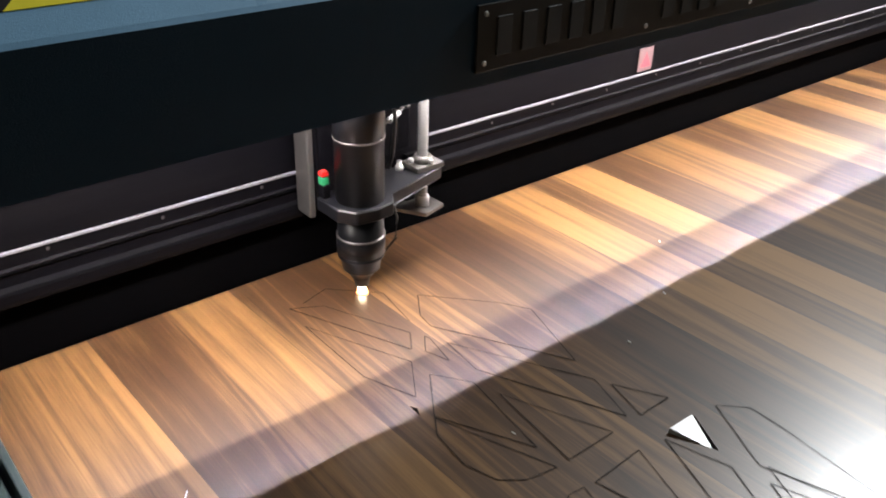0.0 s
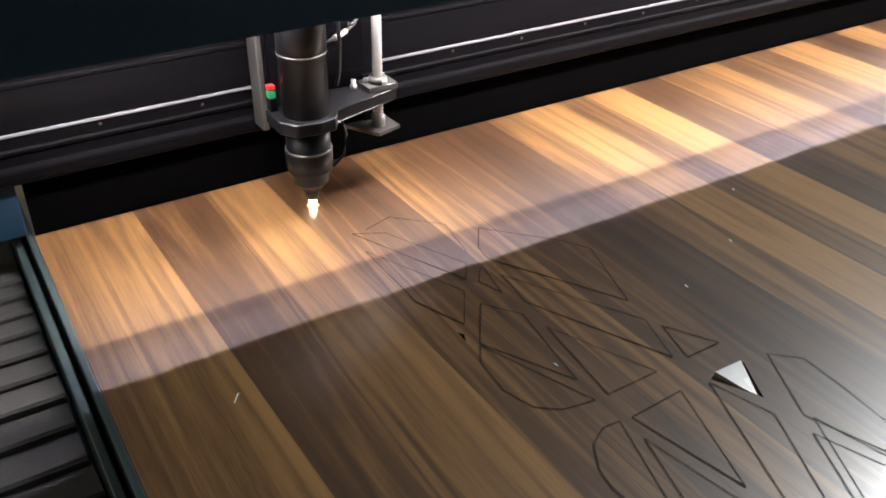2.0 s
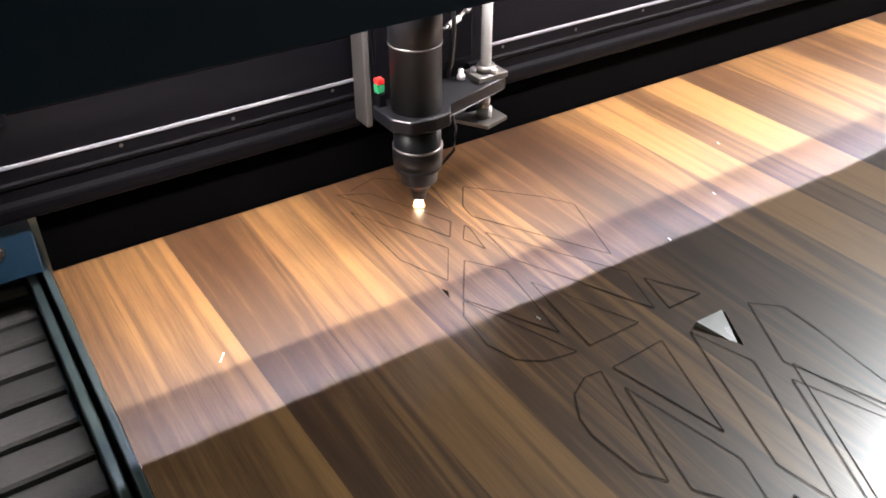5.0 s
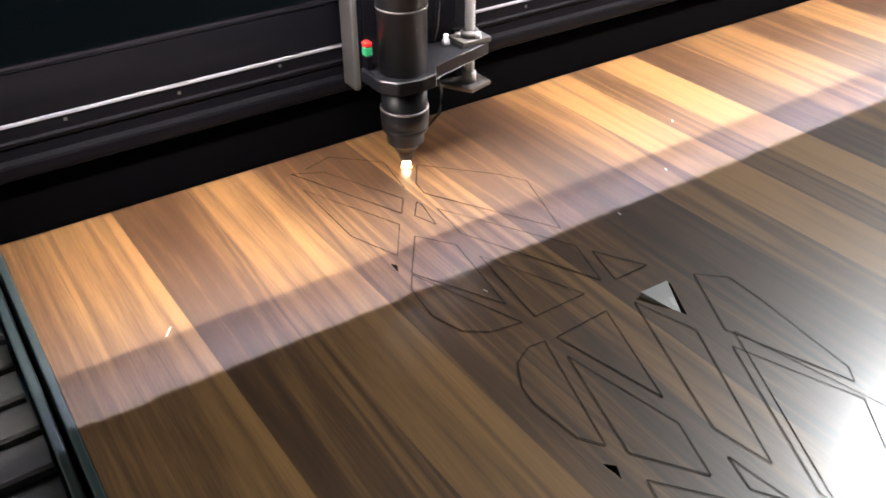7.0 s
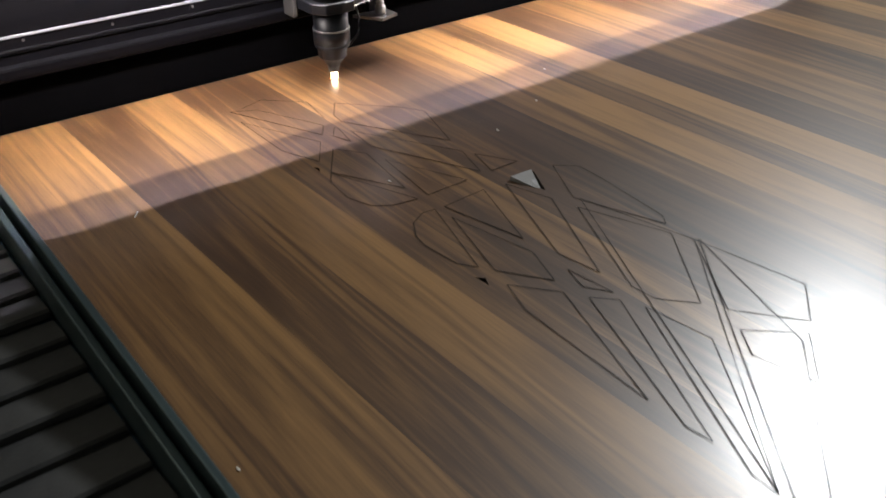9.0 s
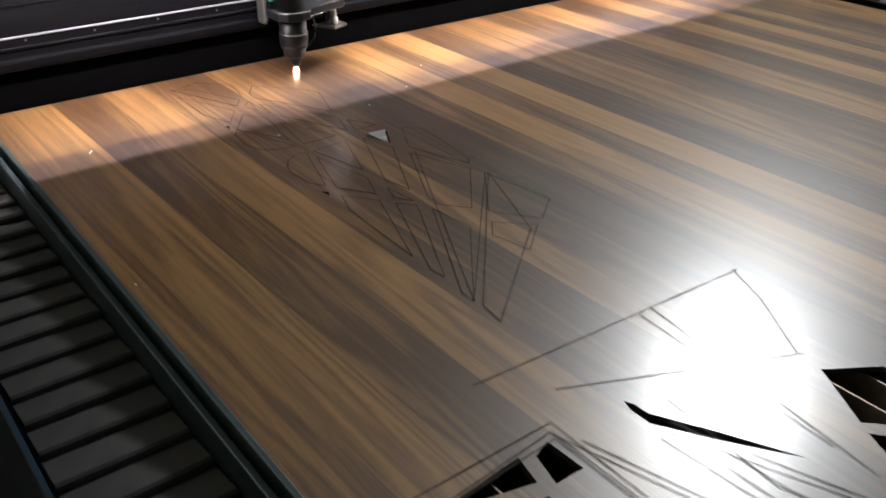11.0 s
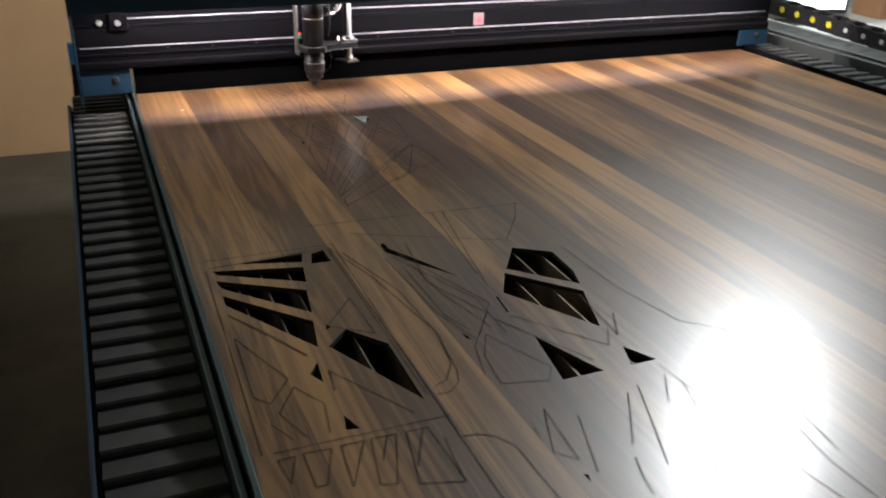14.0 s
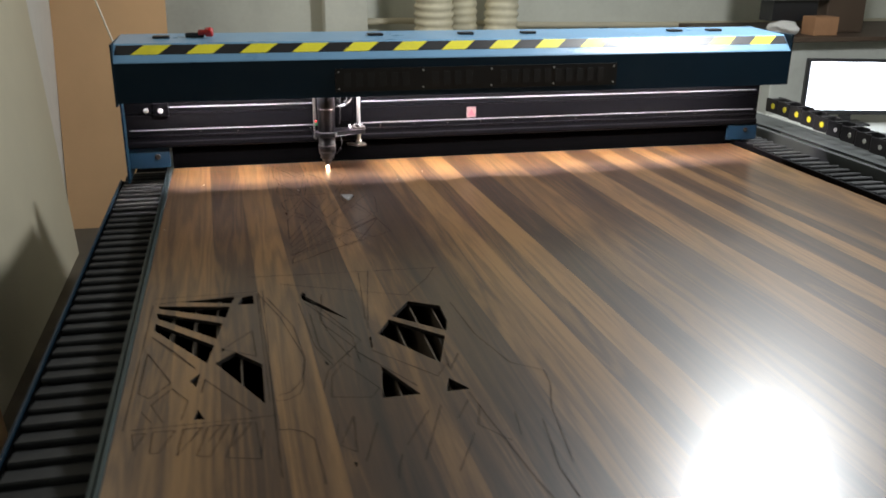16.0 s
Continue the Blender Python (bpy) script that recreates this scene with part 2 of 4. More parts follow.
def thing(name, label, category, group="", kind="", at=(0, 0, 0)):
    ob = new(name)
    ob.empty_display_size = 0.05
    ob.location = at
    return tagged(ob, label, category, group, kind)


def box(x0, x1, y0, y1, z0, z1, bevel=0.0, bm=None, m=None, mi=0):
    bm = bm or bmesh.new()
    made = bmesh.ops.create_cube(bm, size=1.0)["verts"]
    for v in made:
        v.co = Vector(((x0 + x1) / 2 + v.co.x * (x1 - x0), (y0 + y1) / 2 + v.co.y * (y1 - y0), (z0 + z1) / 2 + v.co.z * (z1 - z0)))
        if m is not None:
            v.co = m @ v.co
    faces = {f for v in made for f in v.link_faces}
    for f in faces:
        f.material_index = mi
    if bevel:
        edges = list({e for v in made for e in v.link_edges})
        bmesh.ops.bevel(bm, geom=edges, offset=bevel, segments=2, affect="EDGES", profile=0.5)
    return bm


def prism(points, x0, x1, bm=None):
    """A profile of (y, z) points drawn out along x."""
    bm = bm or bmesh.new()
    a = [bm.verts.new((x0, y, z)) for y, z in points]
    b = [bm.verts.new((x1, y, z)) for y, z in points]
    bm.faces.new(a)
    bm.faces.new(b[::-1])
    for n in range(len(points)):
        k = (n + 1) % len(points)
        bm.faces.new((a[n], a[k], b[k], b[n]))
    return bm


def lathe(profile, cx=0.0, cy=0.0, seg=40, bm=None):
    """A profile of (radius, z) turned round a vertical axis."""
    bm = bm or bmesh.new()
    rings = []
    for r, z in profile:
        rings.append([bm.verts.new((cx + r * math.cos(2 * math.pi * k / seg), cy + r * math.sin(2 * math.pi * k / seg), z)) for k in range(seg)])
    for lo, hi in zip(rings, rings[1:]):
        for k in range(seg):
            bm.faces.new((lo[k], lo[(k + 1) % seg], hi[(k + 1) % seg], hi[k])).smooth = True
    bm.faces.new(rings[0][::-1])
    bm.faces.new(rings[-1])
    return bm


def tube(points, radius, seg=10, bm=None):
    """A round bar along a line of points."""
    bm = bm or bmesh.new()
    pts = [Vector(p) for p in points]
    rings = []
    for n, p in enumerate(pts):
        d = (pts[min(n + 1, len(pts) - 1)] - pts[max(n - 1, 0)]).normalized()
        u = d.cross(Vector((0.31, 0.2, 0.93))).normalized()
        w = d.cross(u)
        rad = radius(n) if callable(radius) else radius
        rings.append([bm.verts.new(p + rad * (math.cos(2 * math.pi * k / seg) * u + math.sin(2 * math.pi * k / seg) * w)) for k in range(seg)])
    for lo, hi in zip(rings, rings[1:]):
        for k in range(seg):
            bm.faces.new((lo[k], lo[(k + 1) % seg], hi[(k + 1) % seg], hi[k])).smooth = True
    bm.faces.new(rings[0][::-1])
    bm.faces.new(rings[-1])
    return bm


def slab(points, z0, z1, bm=None):
    """A flat outline of (x, y) points with thickness."""
    bm = bm or bmesh.new()
    a = [bm.verts.new((x, y, z0)) for x, y in points]
    b = [bm.verts.new((x, y, z1)) for x, y in points]
    bm.faces.new(a[::-1])
    bm.faces.new(b)
    for n in range(len(points)):
        k = (n + 1) % len(points)
        bm.faces.new((a[n], a[k], b[k], b[n]))
    return bm


# ---- room ----
tagged(part("floor", box(-2.2, 7.2, -5.2, 3.6, -0.1, 0.0), CONCRETE), "worn stained grey concrete workshop floor", "floor", kind="structure")
tagged(part("wall_back", box(-2.2, 7.2, 3.4, 3.6, 0.0, 3.5), PLASTER), "grey plastered workshop wall with stains", "wall", kind="structure")
tagged(part("wall_left", box(-2.4, -2.2, -5.2, 3.6, 0.0, 3.5), PLASTER), "grey plastered workshop wall", "wall", kind="structure")
tagged(part("wall_right", box(7.2, 7.4, -5.2, 3.6, 0.0, 3.5), PLASTER), "grey plastered workshop wall", "wall", kind="structure")
tagged(part("wall_front", box(-2.4, 7.4, -5.4, -5.2, 0.0, 3.5), PLASTER), "grey plastered workshop wall", "wall", kind="structure")
tagged(part("ceiling", box(-2.4, 7.4, -5.4, 3.6, 3.5, 3.6), SOFFIT), "unseen workshop ceiling, kept dark to limit bounced light", "ceiling", kind="structure")

TOP = 0.9  # top of the board on the cutting bed


# ---- cutting table ----
def cutting_table():
    t = thing("laser_table", "blue steel laser cutting table under the wooden board", "machine")
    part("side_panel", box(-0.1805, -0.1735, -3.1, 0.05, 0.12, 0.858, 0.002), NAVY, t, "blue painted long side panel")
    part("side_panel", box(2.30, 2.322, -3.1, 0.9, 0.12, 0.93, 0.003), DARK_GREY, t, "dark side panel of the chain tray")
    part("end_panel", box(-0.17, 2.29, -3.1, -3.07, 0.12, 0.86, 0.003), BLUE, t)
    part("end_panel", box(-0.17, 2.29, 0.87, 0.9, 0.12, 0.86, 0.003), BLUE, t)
    # black sheet gives the cavity under the blades its darkness
    part("bed_tray", box(-0.165, 2.28, -3.06, 0.86, 0.6, 0.62), BLACK, t, "black tray painted as the dark cavity below the blades")
    for y in (-2.9, -1.2, 0.6):
        for x in (-0.12, 2.2):
            part("leg", box(x - 0.04, x + 0.04, y - 0.04, y + 0.04, 0.0, 0.6, 0.004), NAVY, t)
    # guide rails that carry the gantry, beside the board
    part("guide_rail", box(-0.0085, -0.0006, -3.05, 0.5, 0.80, 0.903, 0.0015), TRACK, t, "oxidised steel edge strip beside the board")
    part("guide_rail", box(-0.023, -0.0135, -3.05, 0.5, 0.80, 0.890, 0.002), TRACK, t, "blue-grey steel guide strip")
    part("rail_bed", box(-0.040, -0.0235, -3.05, 0.8, 0.7, 0.842, 0.002), NAVY, t)
    part("guide_rail", box(2.112, 2.124, -3.05, 0.5, 0.80, 0.914, 0.002), BEAM, t, "black steel edge strip beside the board")
    part("rail_bed", box(2.13, 2.16, -3.05, 0.8, 0.7, 0.86, 0.002), NAVY, t)
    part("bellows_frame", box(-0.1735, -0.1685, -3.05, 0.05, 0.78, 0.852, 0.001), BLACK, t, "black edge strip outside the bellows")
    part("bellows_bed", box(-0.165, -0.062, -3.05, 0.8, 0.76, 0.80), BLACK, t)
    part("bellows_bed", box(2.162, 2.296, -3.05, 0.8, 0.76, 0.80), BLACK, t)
    return t


cutting_table()


def slat_mesh(width, length):
    """One lamella: a sloped strip whose raised front edge is folded down."""
    bm = prism([(-length, 0.0), (-length, 0.0075), (-length + 0.003, 0.0105), (0.008, -0.003), (0.008, -0.006), (-length + 0.003, 0.0065), (-length + 0.003, -0.001)], -width / 2, width / 2)
    return finish(bm, "slat", RUBBER)


def bellows(x, z, width, label):
    t = thing("bellows_cover", label, "bellows", "way covers of the table")
    data = slat_mesh(width, 0.062)
    y, n = 0.2, 0
    while y > -3.0:
        ob = new("slat", data)
        ob.parent = t
        ob.location = (x + random.uniform(-0.001, 0.001), y, z + random.uniform(-0.001, 0.001))
        ob.rotation_euler = (radians(random.uniform(-1.5, 1.5)), radians(random.uniform(-0.7, 0.7)), radians(random.uniform(-0.6, 0.6)))
        y -= 0.034 + 0.022 * min(1.0, n / 10)
        n += 1


bellows(-0.097, 0.843, 0.14, "black pleated bellows cover beside the wooden board")
bellows(2.225, 0.892, 0.118, "black pleated bellows cover along the far rail")


def cutting_bed():
    t = thing("cutting_bed", "dark steel blade bed under the wooden board", "blade bed")
    bm = box(-0.0012, 0.0012, -3.0, 0.8, 0.80, 0.8895)
    data = finish(bm, "blade", UNDER)
    for n in range(48):
        ob = new("blade", data)
        ob.parent = t
        ob.location = (0.02 + n * 0.0445, 0, 0)
    part("cross_bar", box(0.0, 2.11, -3.06, -3.03, 0.62, 0.80), UNDER, t)
    part("cross_bar", box(0.0, 2.11, 0.82, 0.85, 0.62, 0.80), UNDER, t)


cutting_bed()

# ---- the board and its cuts ----
KERFS = []


def kerf(closed, points):
    KERFS.append((closed, points))


kerf(1, [(0.469, -0.107), (0.537, -0.18), (0.558, -0.214), (0.525, -0.316), (0.44, -0.169), (0.444, -0.144)])
kerf(1, [(0.329, -0.04), (0.395, -0.191), (0.413, -0.165), (0.365, -0.059)])
kerf(1, [(0.325, -0.083), (0.325, -0.199), (0.348, -0.259), (0.381, -0.209)])
kerf(0, [(0.348, -0.04), (0.387, -0.028), (0.438, -0.078), (0.427, -0.145)])
kerf(1, [(0.422, -0.18), (0.405, -0.203), (0.415, -0.232), (0.424, -0.188)])
kerf(1, [(0.434, -0.205), (0.517, -0.351), (0.498, -0.411), (0.428, -0.262)])
kerf(1, [(0.525, -0.368), (0.555, -0.419), (0.511, -0.419)])
kerf(1, [(0.42, -0.308), (0.469, -0.419), (0.406, -0.419)])
kerf(1, [(0.383, -0.238), (0.411, -0.277), (0.394, -0.388), (0.344, -0.294)])
kerf(1, [(0.343, -0.296), (0.329, -0.317), (0.324, -0.363), (0.335, -0.397), (0.356, -0.413), (0.39, -0.419)])
kerf(1, [(0.404, -0.454), (0.469, -0.451), (0.429, -0.566)])
kerf(1, [(0.391, -0.452), (0.373, -0.45), (0.351, -0.462), (0.336, -0.487), (0.332, -0.509), (0.337, -0.559), (0.351, -0.579)])
kerf(1, [(0.395, -0.48), (0.418, -0.594), (0.398, -0.648), (0.361, -0.595)])
kerf(1, [(0.501, -0.457), (0.52, -0.52), (0.447, -0.667), (0.438, -0.614)])
kerf(1, [(0.584, -0.457), (0.61, -0.481), (0.608, -0.522), (0.595, -0.631), (0.583, -0.646), (0.543, -0.535)])
kerf(1, [(0.53, -0.555), (0.571, -0.664), (0.486, -0.77), (0.456, -0.736), (0.454, -0.706)])
kerf(1, [(0.424, -0.642), (0.431, -0.701), (0.413, -0.674)])
kerf(1, [(0.353, -0.623), (0.39, -0.669), (0.332, -0.831), (0.338, -0.667)])
kerf(1, [(0.404, -0.692), (0.426, -0.715), (0.335, -0.897), (0.332, -0.871)])
kerf(1, [(0.437, -0.739), (0.448, -0.812), (0.329, -0.963), (0.33, -0.938)])
kerf(1, [(0.581, -0.688), (0.601, -0.817), (0.548, -0.856), (0.499, -0.794)])
kerf(1, [(0.481, -0.821), (0.529, -0.866), (0.471, -0.912), (0.457, -0.851)])
kerf(1, [(0.33, -0.962), (0.548, -0.541), (0.581, -0.689)])
kerf(1, [(0.327, -1.015), (0.332, -0.977), (0.586, -0.691), (0.513, -0.869)])
kerf(0, [(0.025, -1.177), (0.25, -1.179), (0.248, -1.768), (0.249, -1.901)])
kerf(0, [(0.224, -1.087), (0.659, -1.113)])
kerf(0, [(0.026, -1.722), (0.253, -1.724)])
kerf(0, [(0.251, -1.77), (0.27, -1.772), (0.29, -1.784), (0.304, -1.809), (0.306, -1.858), (0.308, -1.895), (0.308, -1.931)])
kerf(0, [(0.253, -1.676), (0.272, -1.677), (0.292, -1.66), (0.302, -1.63), (0.312, -1.521), (0.279, -1.329), (0.239, -1.193)])
kerf(0, [(0.639, -1.325), (0.648, -1.49), (0.679, -1.624), (0.73, -1.666), (0.724, -1.716), (0.699, -1.788), (0.673, -1.955)])
kerf(1, [(0.379, -1.559), (0.429, -1.669), (0.411, -1.698), (0.345, -1.683), (0.353, -1.611)])
kerf(0, [(0.375, -1.218), (0.357, -1.372), (0.41, -1.503)])
kerf(0, [(0.321, -1.262), (0.336, -1.48), (0.36, -1.565)])
kerf(1, [(0.372, -1.754), (0.363, -1.859), (0.341, -1.836)])
kerf(0, [(0.347, -1.253), (0.425, -1.472), (0.371, -1.555)])
kerf(0, [(0.412, -1.523), (0.494, -1.674)])
kerf(0, [(0.439, -1.52), (0.537, -1.647), (0.561, -1.606)])
kerf(0, [(0.027, -1.206), (0.241, -1.189), (0.249, -1.755)])
kerf(0, [(0.576, -1.494), (0.565, -1.627), (0.595, -1.567)])
kerf(0, [(0.291, -1.145), (0.563, -1.27)])
kerf(0, [(0.022, -1.212), (0.013, -1.722)])
kerf(0, [(0.035, -1.207), (0.237, -1.199), (0.242, -1.673)])
kerf(1, [(0.028, -1.736), (0.049, -1.736), (0.034, -1.782)])
kerf(1, [(0.059, -1.734), (0.093, -1.737), (0.072, -1.798), (0.059, -1.797)])
kerf(1, [(0.105, -1.736), (0.134, -1.736), (0.099, -1.811)])
kerf(1, [(0.143, -1.735), (0.175, -1.737), (0.147, -1.824), (0.128, -1.818)])
kerf(1, [(0.188, -1.737), (0.217, -1.738), (0.222, -1.847), (0.171, -1.832)])
kerf(0, [(0.256, -1.217), (0.302, -1.378), (0.313, -1.535), (0.3, -1.614), (0.278, -1.65), (0.258, -1.658)])
kerf(0, [(0.335, -1.264), (0.411, -1.452), (0.41, -1.564)])
kerf(0, [(0.352, -1.257), (0.366, -1.418), (0.396, -1.542)])
kerf(0, [(0.576, -1.715), (0.605, -1.984), (0.616, -2.046)])
kerf(0, [(0.67, -1.826), (0.648, -1.965), (0.65, -2.054)])
kerf(1, [(0.032, -1.374), (0.117, -1.526), (0.079, -1.452)])
kerf(1, [(0.029, -1.446), (0.078, -1.574), (0.044, -1.623), (0.026, -1.601)])
kerf(0, [(0.081, -1.595), (0.109, -1.645), (0.100, -1.707)])
kerf(0, [(0.081, -1.595), (0.050, -1.647), (0.072, -1.707)])
kerf(0, [(0.136, -1.575), (0.212, -1.704)])
kerf(0, [(0.135, -1.572), (0.130, -1.622)])
kerf(1, [(0.221, -1.384), (0.226, -1.500), (0.165, -1.457)])
kerf(0, [(0.340, -1.324), (0.344, -1.488), (0.363, -1.540)])
kerf(0, [(0.410, -1.498), (0.350, -1.584), (0.334, -1.654)])
kerf(0, [(0.035, -1.665), (0.055, -1.706)])
kerf(0, [(0.164, -1.735), (0.144, -1.780)])
kerf(0, [(0.209, -1.740), (0.179, -1.803)])
kerf(0, [(0.229, -1.763), (0.222, -1.832)])
kerf(0, [(0.519, -1.749), (0.459, -1.903)])
kerf(0, [(0.569, -1.740), (0.535, -1.798)])
kerf(0, [(0.582, -1.763), (0.563, -1.822), (0.602, -1.878)])
kerf(0, [(0.551, -1.845), (0.502, -1.942)])
kerf(0, [(0.407, -1.781), (0.373, -1.886)])
kerf(0, [(0.344, -1.772), (0.338, -1.810)])
kerf(0, [(0.633, -1.796), (0.621, -1.866)])
kerf(0, [(0.429, -1.879), (0.417, -1.914), (0.412, -1.942)])
kerf(0, [(0.496, -1.760), (0.441, -1.856)])
kerf(0, [(0.652, -1.108), (0.622, -1.172), (0.557, -1.264)])
kerf(0, [(0.494, -1.104), (0.446, -1.422)])
kerf(0, [(0.472, -1.104), (0.448, -1.374)])
HOLES = []
HOLES.append([(0.335, -0.266), (0.334, -0.284), (0.339, -0.273)])
HOLES.append([(0.336, -0.591), (0.338, -0.611), (0.344, -0.599)])
HOLES.append([(0.514, -0.453), (0.554, -0.453), (0.53, -0.499)])
HOLES.append([(0.463, -0.773), (0.468, -0.796), (0.475, -0.787)])
HOLES.append([(0.081, -1.204), (0.19, -1.196), (0.182, -1.231)])
HOLES.append([(0.205, -1.205), (0.228, -1.196), (0.23, -1.244), (0.195, -1.243)])
HOLES.append([(0.032, -1.217), (0.179, -1.25), (0.171, -1.305), (0.038, -1.233)])
HOLES.append([(0.032, -1.254), (0.164, -1.333), (0.154, -1.407), (0.037, -1.284)])
HOLES.append([(0.034, -1.309), (0.149, -1.434), (0.137, -1.508), (0.034, -1.342)])
HOLES.append([(0.188, -1.473), (0.235, -1.533), (0.234, -1.68), (0.152, -1.511)])
HOLES.append([(0.126, -1.546), (0.121, -1.597), (0.109, -1.572)])
HOLES.append([(0.126, -1.677), (0.137, -1.71), (0.12, -1.707)])
HOLES.append([(0.552, -1.298), (0.613, -1.337), (0.61, -1.418), (0.597, -1.462), (0.504, -1.371)])
HOLES.append([(0.495, -1.385), (0.589, -1.486), (0.554, -1.596), (0.462, -1.448)])
HOLES.append([(0.446, -1.588), (0.494, -1.703), (0.429, -1.703)])
HOLES.append([(0.555, -1.657), (0.581, -1.703), (0.539, -1.704)])
HOLES.append([(0.355, -1.883), (0.36, -1.886), (0.356, -1.899)])
HOLES.append([(0.444, -1.456), (0.447, -1.46), (0.442, -1.511), (0.439, -1.506)])
HOLES.append([(0.335, -1.201), (0.34, -1.211), (0.34, -1.229), (0.378, -1.296), (0.414, -1.367), (0.37, -1.306), (0.33, -1.241), (0.33, -1.216)])
HOLES.append([(0.348, -1.543), (0.353, -1.555), (0.353, -1.564), (0.348, -1.557)])
HOLES.append([(0.165, -1.45), (0.17, -1.458), (0.16, -1.467)])


def board():
    from mathutils.geometry import delaunay_2d_cdt
    outer = [(0.0, -2.92), (2.1, -2.92), (2.1, 0.7), (0.0, 0.7)]
    verts = [Vector(p) for p in outer]
    faces = [[0, 1, 2, 3]]
    edges = []
    for h in HOLES:
        n = len(verts)
        verts += [Vector(p) for p in h]
        edges += [(n + k, n + (k + 1) % len(h)) for k in range(len(h))]
    out = delaunay_2d_cdt(verts, edges + [(0, 1), (1, 2), (2, 3), (3, 0)], [], 1, 1e-6)

    def inside(p, poly):
        hit = False
        for (ax, ay), (bx, by) in zip(poly, poly[1:] + poly[:1]):
            if (ay > p[1]) != (by > p[1]) and p[0] < (bx - ax) * (p[1] - ay) / (by - ay) + ax:
                hit = not hit
        return hit

    co, tris = out[0], out[2]
    bm = bmesh.new()
    top = [bm.verts.new((v.x, v.y, TOP)) for v in co]
    low = [bm.verts.new((v.x, v.y, TOP - 0.008)) for v in co]
    kept = []
    for f in tris:
        c = sum((co[k] for k in f), Vector((0, 0))) / len(f)
        if not any(inside(c, h) for h in HOLES):
            kept.append(f)
            bm.faces.new([top[k] for k in f])
            bm.faces.new([low[k] for k in reversed(f)])
    count = {}
    for f in kept:
        for a, b in zip(f, list(f[1:]) + [f[0]]):
            count[(a, b)] = 1
    for a, b in count:
        if (b, a) not in count:
            fc = bm.faces.new((top[a], low[a], low[b], top[b]))
            rim = min(co[a].x, co[b].x) < 1e-4 or max(co[a].x, co[b].x) > 2.0999
            fc.material_index = 1 if rim else 2
    t = thing("wooden_board", "walnut laminate board with fine laser-cut lattice panels and open holes", "board")
    part("panel", bm, [WOOD, MDF, CHAR], t)

    # the scorched cuts lie as hair-thin lines on the face
    rnd = random.Random(5)

    def stroke(bm, a, b, w, up):
        a, b = Vector(a), Vector(b)
        d = b - a
        steps = max(1, int(d.length / 0.04))
        n = Vector((-d.y, d.x)).normalized()
        for k in range(steps):
            p, q = a + d * (k / steps), a + d * ((k + 1) / steps)
            w0 = w * rnd.uniform(0.65, 1.2)
            quad = [p + n * w0, p - n * w0, q - n * w0, q + n * w0]
            bm.faces.new([bm.verts.new((v.x, v.y, TOP + up)) for v in quad])

    for closed, pts in KERFS:
        sides = list(zip(pts, pts[1:])) + ([(pts[-1], pts[0])] if closed else [])
        bm = bmesh.new()
        for a, b in sides:
            stroke(bm, a, b, 0.0004, 0.0010)
        tagged(part("cut_line", bm, CHAR, t), kind="stuff")
        bm = bmesh.new()
        for a, b in sides:
            stroke(bm, a, b, 0.0021 if pts[0][1] < -1.0 else 0.0013, 0.0008)
        tagged(part("smoke_stain", bm, SOOT, t), kind="stuff")

    # freed lattice pieces sit a hair proud and slightly askew in their cuts
    for closed, pts in KERFS:
        if not closed or pts[0][1] < -1.03 or len(pts) < 3:
            continue
        cx, cy = sum(p[0] for p in pts) / len(pts), sum(p[1] for p in pts) / len(pts)
        sx, sy = rnd.uniform(-0.002, 0.002), rnd.uniform(-0.002, 0.002)
        if any(inside((cx, cy), h) for h in HOLES):
            continue
        bm = bmesh.new()
        ring = [(cx + (x - cx) * 0.985, cy + (y - cy) * 0.985) for x, y in pts]
        lift = max(abs((x - cx) * sx + (y - cy) * sy) for x, y in ring)
        a = [bm.verts.new((x, y, TOP + 0.0002 + lift + (x - cx) * sx + (y - cy) * sy)) for x, y in ring]
        b = [bm.verts.new((x, y, TOP + 0.0001)) for x, y in ring]
        bm.faces.new(a)
        for k in range(len(a)):
            q = (k + 1) % len(a)
            bm.faces.new((b[k], b[q], a[q], a[k]))
        part("lattice_piece", bm, WOOD, t)
    return t


board()


def offcuts():
    tri = HOLES[2]
    cx, cy = sum(p[0] for p in tri) / 3, sum(p[1] for p in tri) / 3
    bm = slab([((x - cx) * 0.93 - 0.0012, (y - cy) * 0.93) for x, y in tri], -0.004, 0.004)
    ob = part("triangular_offcut", bm, PALE)
    ob.matrix_world = pose(cx - 0.002, cy + 0.002, TOP - 0.001, 9, 3, 1)
    tagged(ob, "small pale triangular offcut tilted in its cut hole", "offcut")
    rnd = random.Random(2)
    for n, (x, y) in enumerate([(0.104, -0.243), (0.717, -0.288), (0.6, -0.33), (0.012, -0.68), (0.39, -0.36), (0.82, -0.2)]):
        size = 0.007 if n == 0 else 0.0028
        ob = part("wood_chip", slab([(-0.0006, -size), (0.0006, -size * 0.8), (0.0008, size), (-0.0004, size * 0.9)], 0.0, 0.0008), PAPER)
        ob.matrix_world = pose(x, y, TOP + 0.0004, 0, 0, -35 if n == 0 else rnd.uniform(0, 180))
        tagged(ob, "tiny pale wood splinter lying on the board", "splinter", "splinters on the board")


offcuts()


